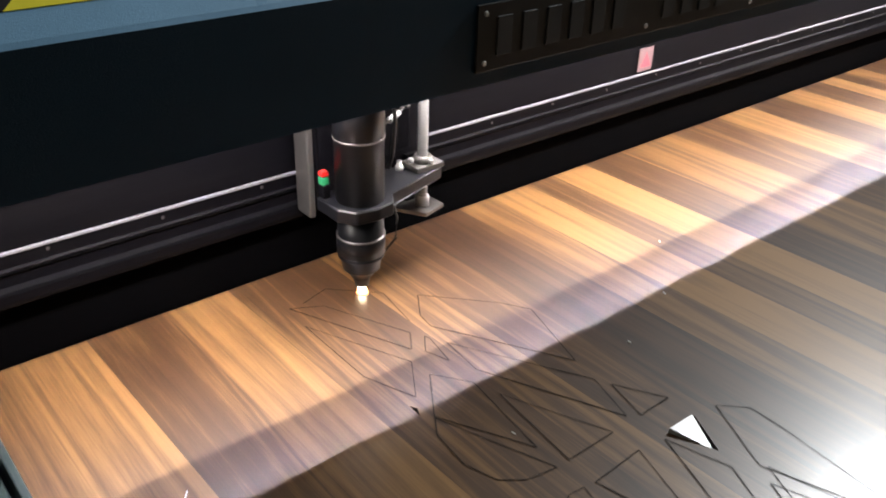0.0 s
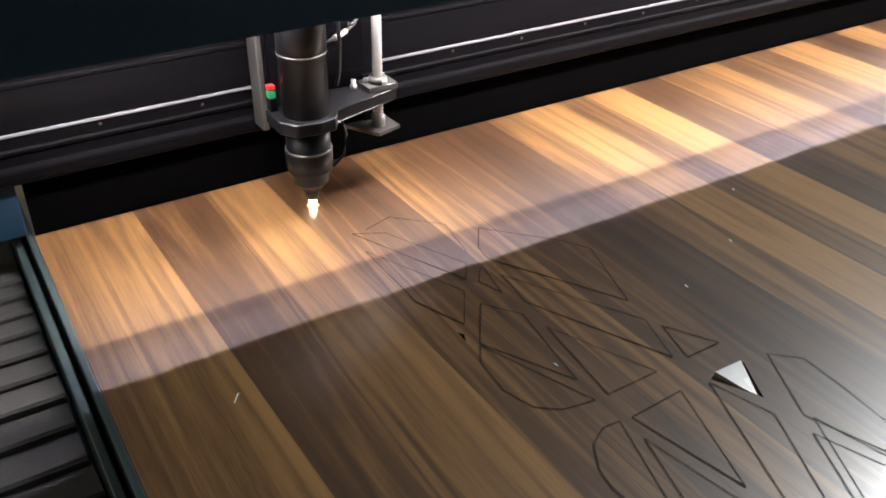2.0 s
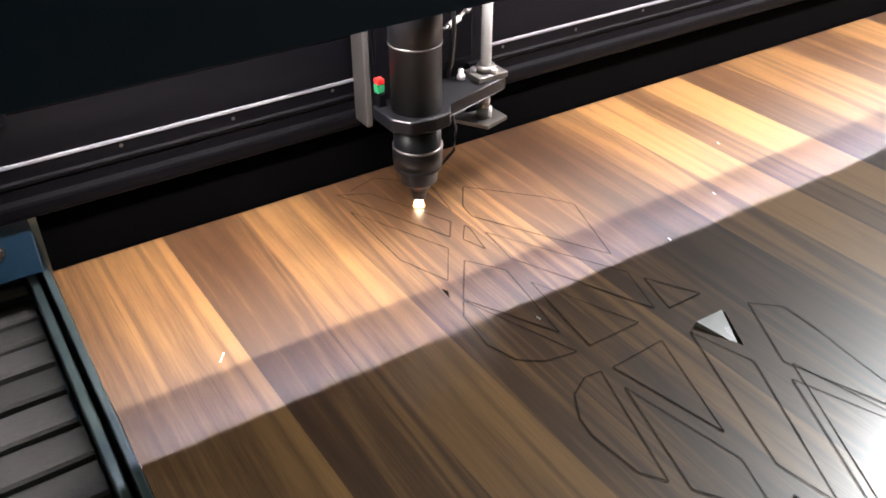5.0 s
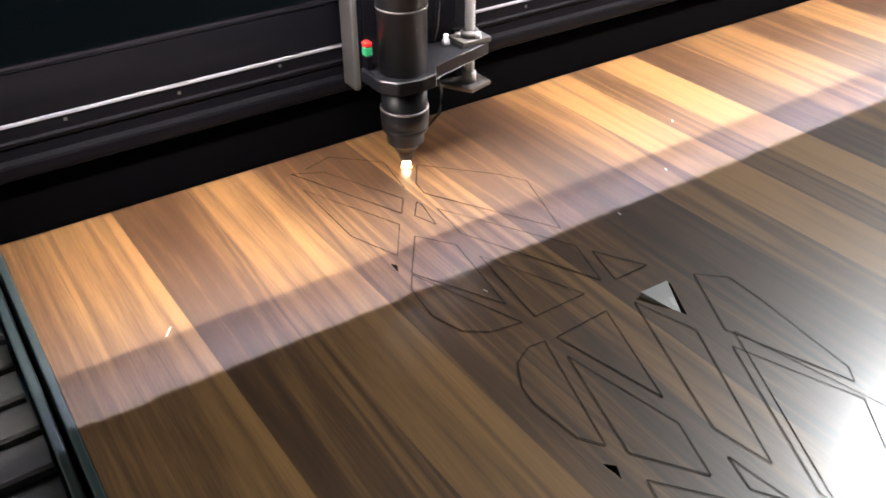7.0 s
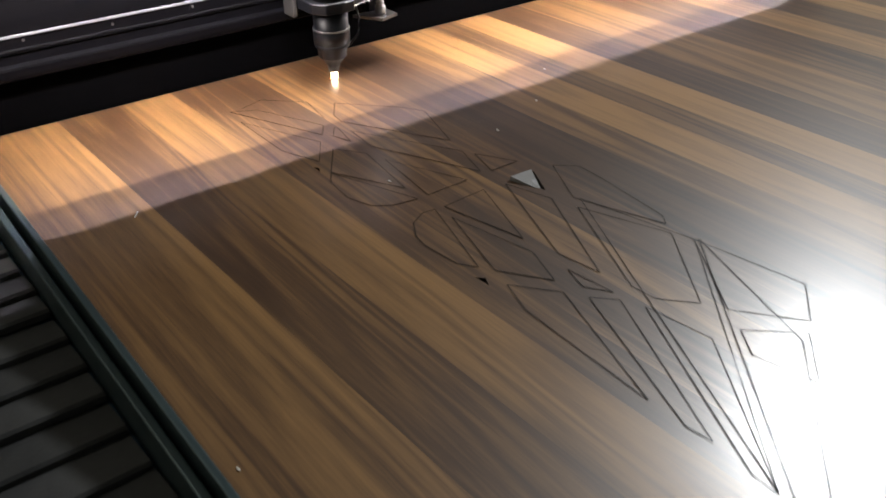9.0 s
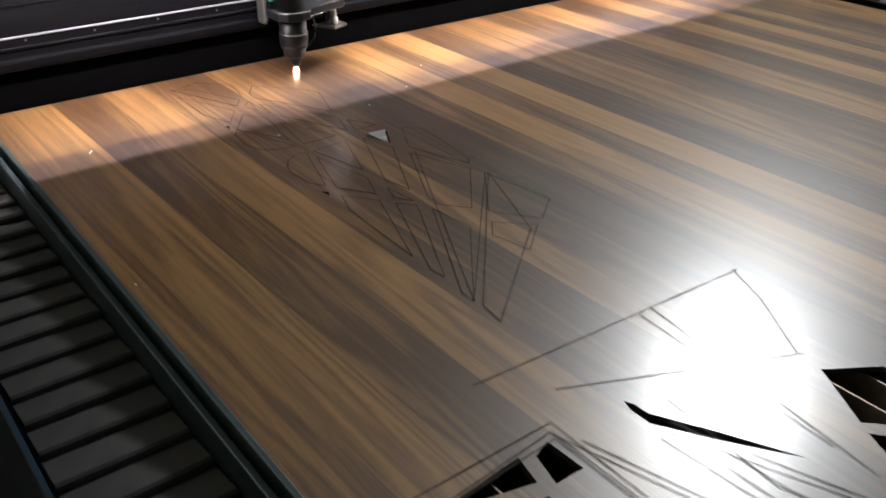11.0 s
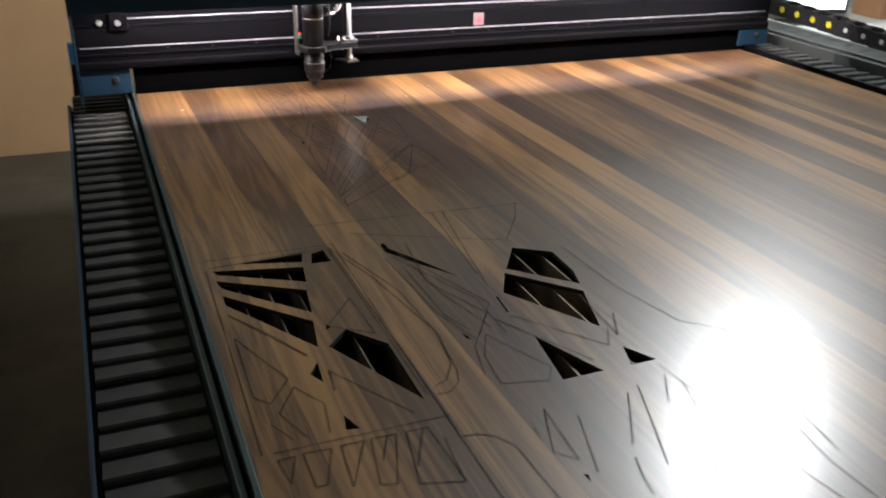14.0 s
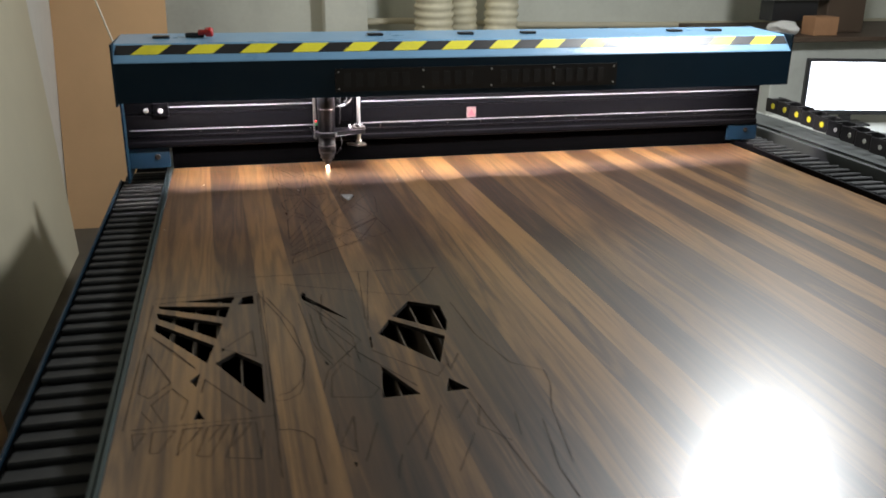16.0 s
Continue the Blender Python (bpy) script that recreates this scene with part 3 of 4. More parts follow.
# ---- gantry (its own space: y = 0 at the dark sheet under the beam) ----
def gantry():
    g = thing("laser_gantry", "dark blue laser gantry with hazard stripe across the board", "gantry")
    L, R = -0.135, 2.205
    # cover shell
    t = 0.004
    outer = [(-0.150, 1.150), (-0.150, 1.272), (-0.147, 1.2765), (-0.100, 1.322), (-0.094, 1.326), (0.130, 1.334), (0.134, 1.330), (0.134, 1.06)]
    inner = [(0.130, 1.06), (0.130, 1.328), (-0.092, 1.3205), (-0.097, 1.318), (-0.1435, 1.273), (-0.146, 1.270), (-0.146, 1.150)]
    bm = prism(outer + inner, L, R)
    # top and chamfer get the lighter blue, sheen put into the colour
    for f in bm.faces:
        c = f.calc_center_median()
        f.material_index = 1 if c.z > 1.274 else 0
    cover = part("cover", bm, [NAVY, LIT_BLUE], g, "folded dark blue sheet metal cover, top lightened for its sheen")
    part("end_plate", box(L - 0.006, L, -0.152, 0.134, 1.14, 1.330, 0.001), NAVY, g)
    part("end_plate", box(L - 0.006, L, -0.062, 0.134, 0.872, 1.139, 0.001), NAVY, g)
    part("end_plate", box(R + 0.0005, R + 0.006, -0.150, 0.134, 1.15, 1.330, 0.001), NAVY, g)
    # hazard stripe on the sloping edge
    slope0, slope1 = Vector((0, -0.1280, 1.2951)), Vector((0, -0.1015, 1.3208))
    out = Vector((0, -0.7, 0.71)) * 0.0009
    x, n = L + 0.004 - 0.036 - 0.082, 1
    while x < R - 0.02:
        x1 = x + 0.082
        if x1 < L + 0.01:
            x, n = x1, n + 1
            continue
        lo0, lo1, hi0, hi1 = max(x, L + 0.003), min(x1, R - 0.003), max(x + 0.04, L + 0.003), min(x1 + 0.04, R - 0.003)
        bm = bmesh.new()
        q = [slope0 + out + Vector((lo0, 0, 0)), slope0 + out + Vector((lo1, 0, 0)), slope1 + out + Vector((hi1, 0, 0)), slope1 + out + Vector((hi0, 0, 0))]
        low = [v - out * 0.9 for v in q]
        a, b = [bm.verts.new(v) for v in q], [bm.verts.new(v) for v in low]
        bm.faces.new(a)
        for k in range(4):
            bm.faces.new((a[k], b[k], b[(k + 1) % 4], a[(k + 1) % 4]))
        part("stripe", bm, TAPE if n % 2 == 0 else YELLOW, cover)
        x, n = x1, n + 1
    # sign plate with letter-sized bars and screws
    sign = part("sign_plate", box(0.540, 1.524, -0.1545, -0.1505, 1.168, 1.243, 0.0008), PLATE, g, "black plate with dark raised lettering bars")
    rnd = random.Random(11)
    for word, (a, b) in enumerate([(0.568, 0.815), (0.862, 1.05), (1.10, 1.495)]):
        w = 0.032
        xx = a
        while xx + w < b:
            part("letter_bar", box(xx, xx + w - 0.010, -0.1566, -0.1546, 1.184, 1.228, 0.0006), LETTER, sign)
            xx += w + 0.007
    for xx in (0.551, 0.832, 1.068, 1.290, 1.511):
        for zz in (1.178, 1.233):
            part("screw", lathe([(0.0032, 0.0), (0.0032, 0.0012), (0.002, 0.002)], seg=10), STEEL, sign).matrix_local = pose(xx, -0.1545, zz, 90)
    # beam
    prof = [(0.06, 0.986), (-0.038, 0.986), (-0.043, 0.989), (-0.044, 0.994), (-0.044, 1.003), (-0.043, 1.006), (-0.037, 1.009), (-0.036, 1.022), (-0.039, 1.024), (-0.039, 1.027),
            (-0.036, 1.029), (-0.036, 1.098), (-0.0385, 1.100), (-0.0385, 1.103), (-0.036, 1.105), (-0.036, 1.150), (-0.043, 1.153), (-0.044, 1.166), (-0.036, 1.170), (-0.036, 1.235), (0.06, 1.235)]
    beam = part("beam", prism(prof, L, R - 0.012), BEAM, g, "black anodised aluminium crossbeam with grooves")
    beam.location = (0, 0.030, -0.011)
    part("rail", box(0.0, R - 0.03, -0.0400, -0.0355, 1.1190, 1.1230, 0.001), RAIL, beam, "bright steel guide strip")
    part("rail", box(L + 0.01, R - 0.03, -0.0385, -0.0355, 1.0440, 1.0480, 0.001), RAIL, beam, "bright steel guide strip")
    for xx in (-0.068, -0.022):
        part("bolt", lathe([(0.0085, 0.0), (0.0085, 0.006), (0.006, 0.009)], seg=16), STEEL, beam).matrix_local = pose(xx, -0.048 if xx > -0.05 else -0.037, 1.112, 90)
    part("bolt_block", box(-0.045, 0.004, -0.048, -0.0365, 1.092, 1.138, 0.002), BEAM, beam)
    x = 0.1
    k = 0
    while x < R - 0.1:
        part("screw", lathe([(0.0022, 0.0), (0.0022, 0.0008)], seg=8), ALU, beam).matrix_local = pose(x, -0.0355, 1.036 if k % 2 else 1.0385, 90)
        x += 0.122
        k += 1
    part("sticker", box(1.023, 1.057, -0.0382, -0.0365, 1.052, 1.090), STICKER, beam, "white warning sticker with pink triangle")
    bm = bmesh.new()
    bm.faces.new([bm.verts.new(v) for v in ((1.027, -0.0388, 1.059), (1.053, -0.0388, 1.059), (1.040, -0.0388, 1.083))])
    part("sticker_print", bm, PINK, beam)
    # black sheet in place of the shade under the beam, end feet
    part("skirt", box(0.002, 2.098, 0.0, 0.006, 0.9015, 0.9745), BLACK, g, "black sheet standing for the shaded gap under the beam")
    foot = part("end_foot", box(L, -0.006, -0.004, 0.12, 0.906, 0.9745, 0.002), FOOT, g, "blue steel carriage foot")
    part("bolt", lathe([(0.009, 0.0), (0.009, 0.003), (0.006, 0.005)], seg=16), CHAR, foot).matrix_local = pose(-0.045, -0.004, 0.945, 90)
    foot = part("end_foot", box(2.075, R - 0.004, -0.010, 0.12, 0.9165, 0.9745, 0.002), FOOT, g, "blue steel carriage foot")
    part("bolt", lathe([(0.009, 0.0), (0.009, 0.003), (0.006, 0.005)], seg=16), CHAR, foot).matrix_local = pose(2.15, -0.010, 0.955, 90)
    # diode strips under the cover
    for y, glow, text in ((-0.1262, LED_A, "warm white diode strip inside the cover"), (-0.1116, LED_B, "cool white diode strip inside the cover")):
        bm = bmesh.new()
        for k in range(42):
            box(-0.02 + k * 0.05, 0.0285 + k * 0.05, y - 0.0006, y + 0.0006, 1.2000, 1.2012, bm=bm)
        for f in bm.faces:
            f.normal_update()
            f.material_index = 1 if f.normal.z < -0.9 else 0
        part("led_strip", bm, [ALU, glow], g, text)
    part("led_mount", box(L + 0.02, R - 0.02, -0.1425, -0.105, 1.2016, 1.204), ALU, g)
    # latches and the red stop button on top
    for x in (0.0, 0.70, 1.02, 1.25, 1.82, 1.98):
        part("latch", box(x - 0.026, x + 0.026, 0.0, 0.035, 1.3305, 1.338, 0.002), CHAIN, g, "black plastic latch")
    part("latch", box(0.075, 0.135, 0.02, 0.05, 1.331, 1.345, 0.003), CHAIN, g, "black plastic latch")
    bm = lathe([(0.009, 0.0), (0.009, 0.022), (0.0145, 0.023), (0.0155, 0.04), (0.012, 0.046)], seg=24)
    part("stop_button", bm, RED, g, "red emergency stop button").matrix_local = pose(0.118, 0.01, 1.3475, 0, 88, -8)
    return g


def carriage(g):
    """The laser head: x = y = 0 on the beam's axis, heights above the floor."""
    bm = box(-0.022, 0.125, 0.052, 0.0925, 1.0, 1.232, 0.002)
    c = part("carriage", bm, BEAM, g, "black laser carriage on the beam")
    part("side_bracket", box(-0.037, -0.029, 0.050, 0.080, 0.992, 1.232, 0.002), ALU, c, "dull aluminium bracket plate")
    part("side_bracket", box(-0.0288, -0.0223, 0.052, 0.078, 1.0, 1.2, 0.002), BEAM, c)
    part("tube", lathe([(0.0283, 1.0302), (0.0283, 1.106), (0.0292, 1.1065), (0.0292, 1.196)], seg=56), TUBE, c, "black anodised laser tube")
    part("tube_ring", lathe([(0.0292, 1.1045), (0.0297, 1.1052), (0.0297, 1.1064), (0.0292, 1.107)], seg=56), ALU, c)
    part("lower_tube", lathe([(0.0285, 0.960), (0.029, 0.978), (0.0272, 0.982), (0.0272, 1.0132)], seg=56), TUBE, c)
    part("tube_ring", lathe([(0.0283, 0.9815), (0.0292, 0.9823), (0.0292, 0.9837), (0.0272, 0.9845)], seg=56), ALU, c)
    part("nozzle", lathe([(0.004, 0.9165), (0.009, 0.9165), (0.011, 0.924), (0.0195, 0.936), (0.0225, 0.938), (0.0232, 0.950), (0.0275, 0.955), (0.0285, 0.9605)], seg=48), TUBE, c, "black conical cutting nozzle")
    part("nozzle_tip", lathe([(0.003, 0.912), (0.0085, 0.9125), (0.009, 0.9163)], seg=32), ALU, c)
    bm = bmesh.new()
    slab([(-0.040, 0.030), (-0.040, -0.012), (-0.026, -0.032), (0.002, -0.0365), (0.024, -0.033), (0.034, -0.014), (0.132, 0.012), (0.132, 0.040), (0.050, 0.050)], 1.0135, 1.030, bm)
    bmesh.ops.bevel(bm, geom=list(bm.edges), offset=0.0015, segments=1, affect="EDGES")
    part("clamp", bm, TUBE, c, "black clamp arm round the tube")
    sx, sy = 0.112, 0.026
    prof = []
    z = 0.985
    while z < 1.235:
        prof += [(0.0052, z), (0.0068, z + 0.0022)]
        z += 0.0044
    part("lead_screw", lathe(prof, sx, sy, 20), STEEL, c, "bright steel lead screw")
    bm = box(sx - 0.021, sx + 0.021, sy - 0.0165, sy + 0.0165, 1.0302, 1.0370, 0.001)
    lathe([(0.0125, 1.0371), (0.0125, 1.0415), (0.0105, 1.0455)], sx, sy, 24, bm)
    nut = part("nut_flange", bm, ALU, c, "dull steel nut flange")
    for a in (40, 160, 280):
        part("bolt", lathe([(0.0036, 1.0372), (0.0036, 1.0420), (0.0026, 1.0430)], sx + 0.0155 * math.cos(radians(a)), sy + 0.0135 * math.sin(radians(a)), 10), STEEL, nut)
    part("bolt", lathe([(0.005, 1.0302), (0.005, 1.0355), (0.0033, 1.0360), (0.0033, 1.0425)], sx - 0.030, sy + 0.008, 12), STEEL, c)
    part("screw_end", lathe([(0.009, 0.977), (0.009, 0.990), (0.0055, 0.991), (0.0055, 1.0)], sx, sy, 16), STEEL, c)
    part("foot_plate", slab([(sx - 0.040, sy + 0.022), (sx - 0.012, sy - 0.024), (sx + 0.024, sy - 0.014), (sx + 0.022, sy + 0.022)], 0.9725, 0.977), ALU, c, "dull aluminium foot plate")
    part("foot_post", box(sx - 0.01, sx + 0.01, 0.045, 0.053, 0.9725, 1.04), BEAM, c)
    part("terminal", box(-0.037, -0.028, 0.020, 0.030, 1.046, 1.056, 0.001), GREEN, c, "green plug terminal")
    part("terminal", box(-0.037, -0.028, 0.020, 0.030, 1.0562, 1.062, 0.001), RED, c, "red plug terminal")
    part("terminal_bracket", box(-0.037, -0.028, 0.018, 0.030, 1.0302, 1.046, 0.001), BEAM, c)
    part("back_plate", box(0.028, 0.098, 0.034, 0.0395, 1.055, 1.2, 0.002), BEAM, c)
    pts = [(0.040 + 0.030 * math.sin(a * 0.5), 0.012 - 0.004 * a, 1.128 + 0.018 * math.sin(a) + 0.004 * a) for a in np.linspace(0, 5.0, 22)]
    part("air_hose", tube(pts, 0.0022, 8), CHAIN, c, "thin black air hose")
    pts = [(0.030, 0.0, 1.110), (0.044, 0.004, 1.112), (0.060, 0.010, 1.114), (0.078, 0.018, 1.120), (0.088, 0.022, 1.132), (0.088, 0.024, 1.143), (0.076, 0.024, 1.149), (0.056, 0.020, 1.144), (0.036, 0.012, 1.136)]
    part("air_hose", tube(pts, 0.002, 8), ALU, c, "grey cable loop")
    part("hose_fitting", tube([(0.044, 0.004, 1.112), (0.064, 0.012, 1.115)], 0.0036, 10), STEEL, c)
    pts = [(0.040, -0.004, 1.2), (0.044, -0.006, 1.16), (0.047, -0.004, 1.11), (0.046, 0.0, 1.07), (0.044, 0.004, 1.053)]
    part("cable", tube(pts, 0.0024, 8), CHAIN, c, "black cable")
    pts = [(0.046, 0.0, 1.012), (0.05, -0.004, 0.99), (0.042, -0.012, 0.968), (0.028, -0.008, 0.952)]
    part("air_hose", tube(pts, 0.0018, 8), CHAIN, c)
    # the burning spot
    bm = lathe([(0.001, 0.9008), (0.0038, 0.9022), (0.0052, 0.9055), (0.0044, 0.9092), (0.0022, 0.9108)], seg=24)
    fl = part("flame", bm, FLAME, c, "white-hot laser flame on the board")
    # the orange halo on the board is a faintly glowing disc
    part("flame_tail", lathe([(0.006, 0.9003), (0.0072, 0.9006), (0.0058, 0.9012), (0.003, 0.9016)], seg=24), HALO, fl, "glowing disc for the orange halo round the flame")
    return c, fl


GANTRY = gantry()
CARRIAGE, BURN = carriage(GANTRY)


# ---- beside the table ----
def energy_chain():
    t = thing("cable_chain", "black plastic cable chain with yellow pins beside the table", "cable chain")
    link = finish(box(-0.03, -0.025, -0.040, 0.040, -0.028, 0.028, 0.004), "link_side", CHAIN)
    bar = finish(box(-0.03, 0.03, -0.008, 0.008, 0.0245, 0.029, 0.001), "cross_bar", CHAIN)
    pin = finish(lathe([(0.0115, 0.0), (0.0115, 0.0015)], seg=16), "pin", YELLOW)
    pin2 = finish(lathe([(0.0085, 0.0), (0.0085, 0.0015)], seg=16), "pin", GREY)
    for n in range(34):
        y = 0.16 - n * 0.08
        z = 1.012 - 0.04 * min(1.0, max(0.0, (0.1 - y) / 0.75))
        for dx in (0.0, 0.055):
            ob = new("link_side", link)
            ob.parent, ob.location = t, (2.40 + dx, y, z)
        ob = new("cross_bar", bar)
        ob.parent, ob.location = t, (2.40, y, z)
        ob = new("pin", pin if n < 5 else pin2)
        ob.parent = t
        ob.matrix_local = pose(2.3695, y - 0.012, z, 0, -90, 0)
    part("tray", box(2.33, 2.47, -3.0, 0.5, 0.930, 0.936), DARK_GREY, t, "dark sheet metal chain tray")
    part("tray_side", box(2.47, 2.475, -3.0, 0.5, 0.7, 0.94), GREY, t)
    part("tray_post", box(2.34, 2.46, -2.6, -2.5, 0.0, 0.93), NAVY, t)
    part("tray_post", box(2.34, 2.46, 0.2, 0.3, 0.0, 0.93), NAVY, t)


energy_chain()


def desk_and_monitor():
    d = thing("desk", "cluttered computer desk with pale top beside the machine", "desk")
    part("desktop", box(2.95, 4.3, 0.45, 1.35, 0.70, 0.73, 0.004), GREY, d)
    for x in (3.0, 4.25):
        for y in (0.5, 1.3):
            part("leg", box(x - 0.02, x + 0.02, y - 0.02, y + 0.02, 0.0, 0.70), NAVY, d)
    m = thing("monitor", "black computer monitor with a bright white screen on the desk", "monitor")
    m.matrix_world = pose(3.43, 1.03, 0.73, 0, 0, -14)
    part("bezel", box(-0.245, 0.245, 0.0, 0.035, 0.05, 0.345, 0.006), CHAIN, m)
    part("screen", box(-0.228, 0.228, -0.0025, -0.0005, 0.075, 0.330), SCREEN, m, "bright white screen")
    part("stand", box(-0.03, 0.03, 0.01, 0.03, 0.008, 0.06), CHAIN, m)
    part("base", box(-0.11, 0.11, -0.06, 0.09, 0.0, 0.0085, 0.003), CHAIN, m)
    for x, y, w, l, mt, nm, lab in [(3.85, 0.75, 0.3, 0.2, PAPER, "paper_stack", "loose white papers on the desk"), (3.35, 0.62, 0.4, 0.14, CHAIN, "keyboard", "black computer keyboard on the desk"), (4.05, 1.1, 0.2, 0.2, CARD, "small_box", "small brown cardboard box on the desk")]:
        ob = part(nm, box(x - w / 2, x + w / 2, y - l / 2, y + l / 2, 0.7305, 0.75 if mt is not CARD else 0.86, 0.002), mt)
        tagged(ob, lab, nm.replace("_", " "))


desk_and_monitor()


def router():
    t = thing("cnc_router", "pale grey workshop router machine behind the gantry", "machine")
    part("body", box(3.7, 5.4, 2.15, 3.1, 0.05, 1.05, 0.01), GREY, t)
    part("table_top", box(3.55, 5.5, 2.05, 3.2, 1.05, 1.08, 0.004), DARK_BOARD, t, "worn wooden table top")
    part("foot", box(3.8, 5.3, 2.25, 3.0, 0.0, 0.05), NAVY, t)
    for k in range(4):
        part("letter_bar", box(3.90 + k * 0.075, 3.945 + k * 0.075, 2.145, 2.1495, 0.56, 0.64), NAVY, t)
    part("column", box(4.2, 4.5, 2.35, 2.75, 1.08, 1.75, 0.008), DARK_BOARD, t, "dark brown upright column")
    part("head", box(3.68, 4.18, 2.3, 2.6, 1.30, 1.6, 0.01), GREY, t, "grey spindle housing")
    part("brush", box(3.78, 4.12, 2.35, 2.5, 1.16, 1.30), CHAIN, t, "black dust brush skirt")
    ob = part("cardboard_box", box(3.98, 4.16, 2.16, 2.3, 1.0805, 1.2, 0.003), CARD)
    tagged(ob, "open brown cardboard box on the router table", "box")
    bm = bmesh.new()
    bmesh.ops.create_icosphere(bm, subdivisions=3, radius=0.1)
    for v in bm.verts:
        v.co = Vector((v.co.x * 1.1, v.co.y * 0.8, v.co.z * 0.45)) * (1 + 0.35 * noise.noise(v.co * 14))
    low = min(v.co.z for v in bm.verts)
    for v in bm.verts:
        v.co.z -= low
    ob = part("crumpled_paper", bm, PAPER)
    ob.location = (3.78, 2.2, 1.0805)
    tagged(ob, "crumpled white paper on the router table", "paper")


router()


def duct(x, y, r, lean, sway):
    steps = 264
    pts = [(x + lean * (k / steps) + sway * math.sin(2.2 * math.pi * k / steps), y + sway * math.cos(5.0 * k / steps), 0.02 + 3.42 * k / steps) for k in range(steps + 1)]
    ob = part("extraction_duct", tube(pts, lambda n: r * (0.9, 0.99, 1.03, 0.99)[n % 4], 28), CREAM)
    tagged(ob, "cream ribbed flexible extraction duct before the wall", "duct", "extraction ducts")


duct(1.49, 2.85, 0.13, 0.12, 0.03)
duct(1.80, 3.05, 0.10, -0.05, 0.03)
duct(2.03, 2.85, 0.115, 0.02, -0.015)
ob = part("wall_pipe", tube([(1.0, 3.3, 0.7), (1.0, 3.3, 1.08), (1.02, 3.3, 1.1), (1.4, 3.3, 1.11), (2.4, 3.3, 1.07), (3.4, 3.3, 1.06), (7.0, 3.3, 1.08)], 0.022, 12), PALE_BOARD)
tagged(ob, "pale pipe running along the wall", "pipe")
for n, x in enumerate((1.0, 3.0, 5.0)):
    tagged(part("pipe_clip", box(x - 0.01, x + 0.01, 3.29, 3.4, 1.03, 1.06) if n else box(x - 0.01, x + 0.01, 3.29, 3.4, 0.8, 0.82), NAVY), "small dark pipe clip on the wall", "clip", "pipe clips")
ob = part("wall_post", box(0.86, 1.16, 3.2, 3.399, 0.0, 3.5, 0.01), PLASTER)
tagged(ob, "grey plastered pillar on the wall", "pillar")


def leaning(name, label, material, w, h, thick, m):
    ob = part(name, box(0, w, 0, thick, 0, h, 0.001), material)
    ob.matrix_world = m
    tagged(ob, label, "board", "boards leaning beside the machine")


leaning("fibreboard_sheet", "brown fibreboard sheet standing against the wall", BROWN_BOARD, 0.64, 2.5, 0.018, pose(-0.79, 2.3, 0.0, -12, 0, -1))
leaning("fibreboard_sheet", "brown fibreboard sheet edge behind the white board", BROWN_BOARD, 0.5, 2.5, 0.018, pose(-1.31, 2.34, 0.0, -12, 0, 4))
leaning("melamine_board", "tall pale melamine board leaning beside the machine", PALE_BOARD, 2.74, 2.44, 0.018, pose(-0.675, -0.9, 0.0, -3.6, 0, 90))
leaning("white_board", "tall white board standing behind the pale board", PAPER, 1.6, 2.44, 0.016, pose(-0.80, 0.94, 0.0, 0.8, 0, 90))
# added dark sheet: the soft shadow on the pale board, built as a board
leaning("veneer_board", "dark board standing for the shadow cast on the pale board", DARK_BOARD, 0.8, 1.4, 0.018, pose(-0.645, -0.9, 0.0, -3.6, 0, 90))
leaning("small_board", "short brown offcut board standing on the floor", BROWN_BOARD, 0.5, 0.55, 0.018, pose(-0.59, -0.75, 0.0, -5.0, 0, 88))
ob = part("pull_cord", tube([(-0.145, 0.3, 1.14), (-0.182, 0.3, 1.284), (-0.228, 0.3, 1.441), (-0.45, 0.3, 2.3), (-0.75, 0.3, 3.5)], 0.0032, 8), ROPE)
tagged(ob, "pale cord hanging from the ceiling behind the gantry", "cord")


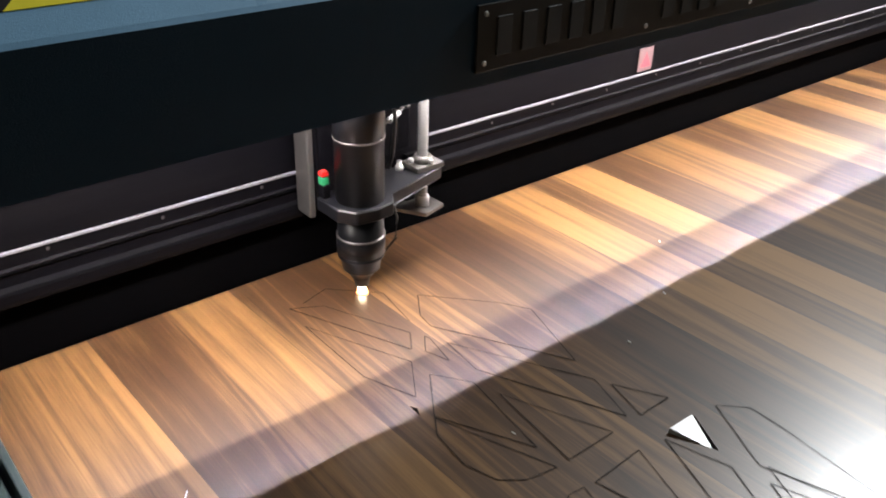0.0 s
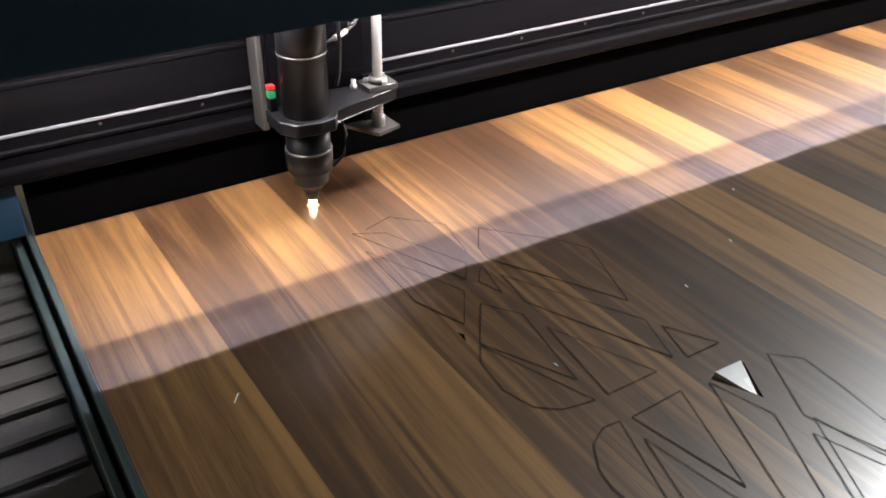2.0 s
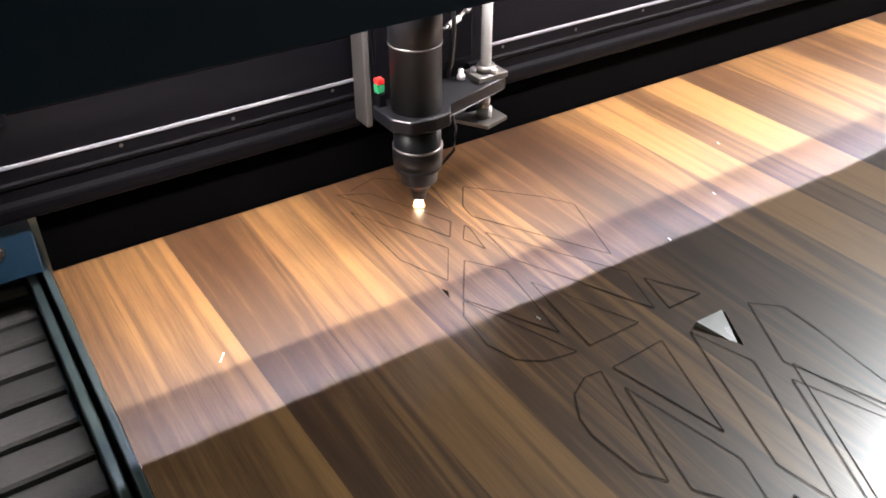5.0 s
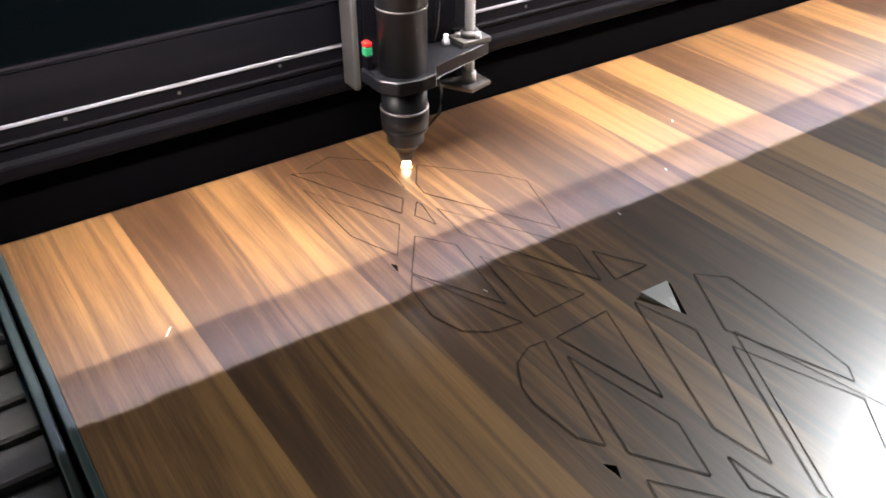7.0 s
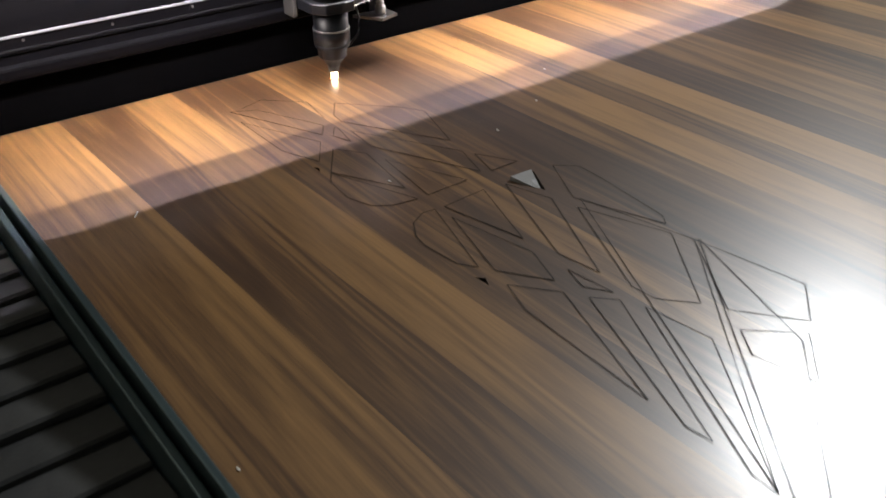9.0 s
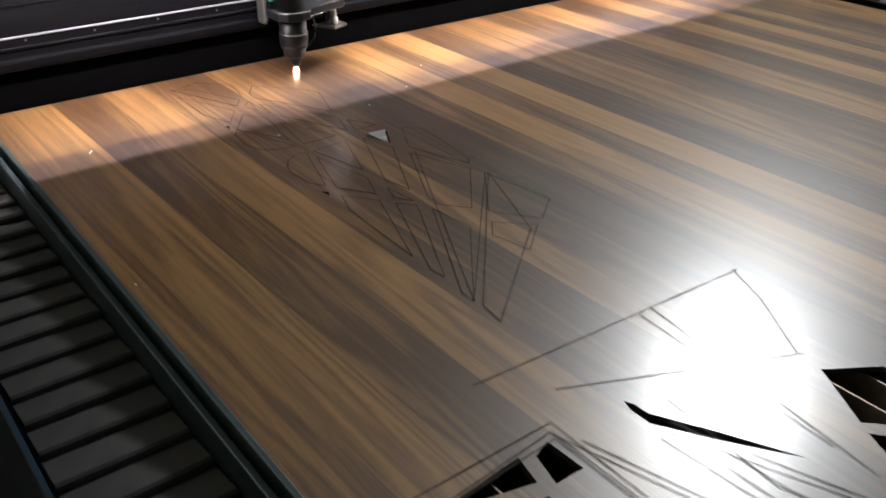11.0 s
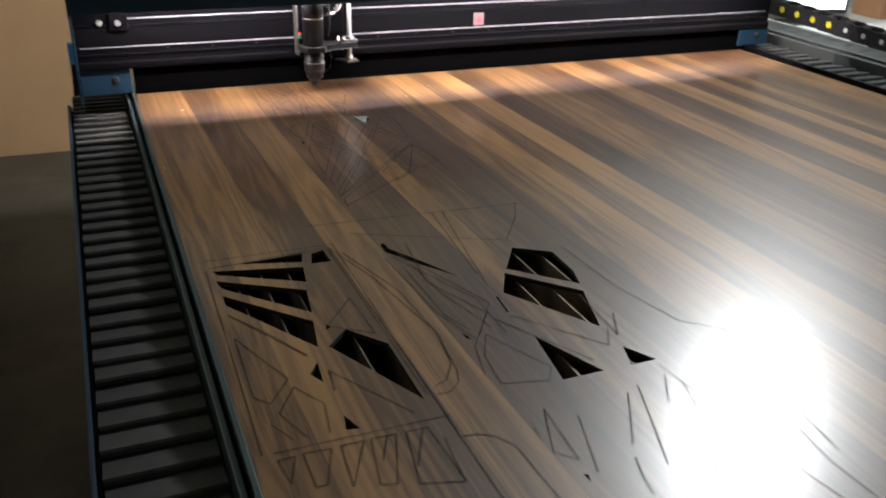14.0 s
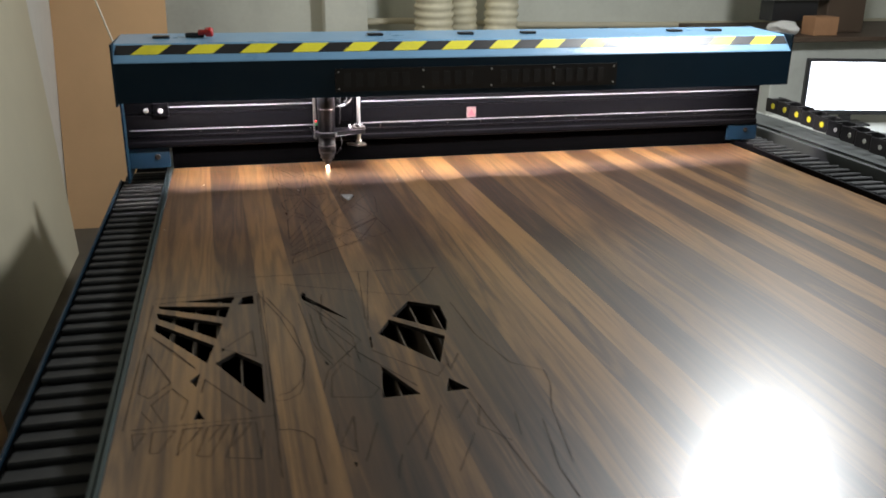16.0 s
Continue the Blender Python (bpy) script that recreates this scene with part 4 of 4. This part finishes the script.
def work_lamp():
    x, y, z = LAMP
    t = thing("work_lamp", "bare bright work lamp hanging above the machine", "lamp")
    part("socket", lathe([(0.03, z + 0.145), (0.035, z + 0.16), (0.03, z + 0.22), (0.01, z + 0.23)], x, y, 20), CHAIN, t)
    part("cord", tube([(x, y, z + 0.225), (x, y, 3.5)], 0.004, 8), CHAIN, t)


work_lamp()


# invented body, out of view, to go with the added fill
def fill_lamp_body():
    t = thing("fill_lamp_body", "unseen tube-shaped body added at the fill light under the ceiling", "lamp")
    part("housing", box(-1.95, -0.65, 1.14, 1.24, 3.43, 3.4995, 0.004), GREY, t)
    part("tube", tube([(-1.9, 1.19, 3.41), (-0.7, 1.19, 3.41)], 0.013, 12), WHITE, t)


fill_lamp_body()


# ---- what moves ----
# seconds, head along the beam, place of the burning spot along the table
SPOT = [
    (0, 0.419, -0.061), (0.5, 0.393, -0.029), (1, 0.368, -0.004), (1.5, 0.353, 0.045), (2, 0.318, 0.048), (2.5, 0.309, 0.047),
    (3, 0.324, 0.041), (3.5, 0.339, -0.008), (6, 0.439, -0.127), (6.5, 0.450, -0.105), (7, 0.456, -0.103), (7.5, 0.454, -0.106),
    (8, 0.480, -0.092), (8.5, 0.501, -0.056), (9, 0.525, -0.019), (9.5, 0.551, -0.016), (9.7, 0.561, -0.031), (11.8, 0.585, -0.165),
    (12, 0.575, -0.194), (12.5, 0.557, -0.180), (13, 0.526, -0.173), (13.5, 0.497, -0.163), (14, 0.488, -0.150), (14.5, 0.474, -0.140),
    (15, 0.475, -0.129), (15.5, 0.487, -0.120), (16, 0.512, -0.102),
]
HEAD_Y = -0.100


def motions():
    walk(GANTRY, [(t, pose(0, y - HEAD_Y, 0)) for t, x, y in SPOT])
    walk(CARRIAGE, [(t, pose(x, HEAD_Y, 0)) for t, x, y in SPOT])
    # the beam is cut near 6.0, 7.6 and 14.1 s: the flame draws back into the nozzle
    rows = []
    for a, b in ((5.65, 6.25), (7.42, 7.75), (13.92, 14.28)):
        rows += [(a - 0.1, pose(0, 0, 0)), (a, pose(0, 0, 0.03)), (b, pose(0, 0, 0.03)), (b + 0.1, pose(0, 0, 0))]
    walk(BURN, [(0, pose(0, 0, 0))] + rows + [(16, pose(0, 0, 0))])


motions()
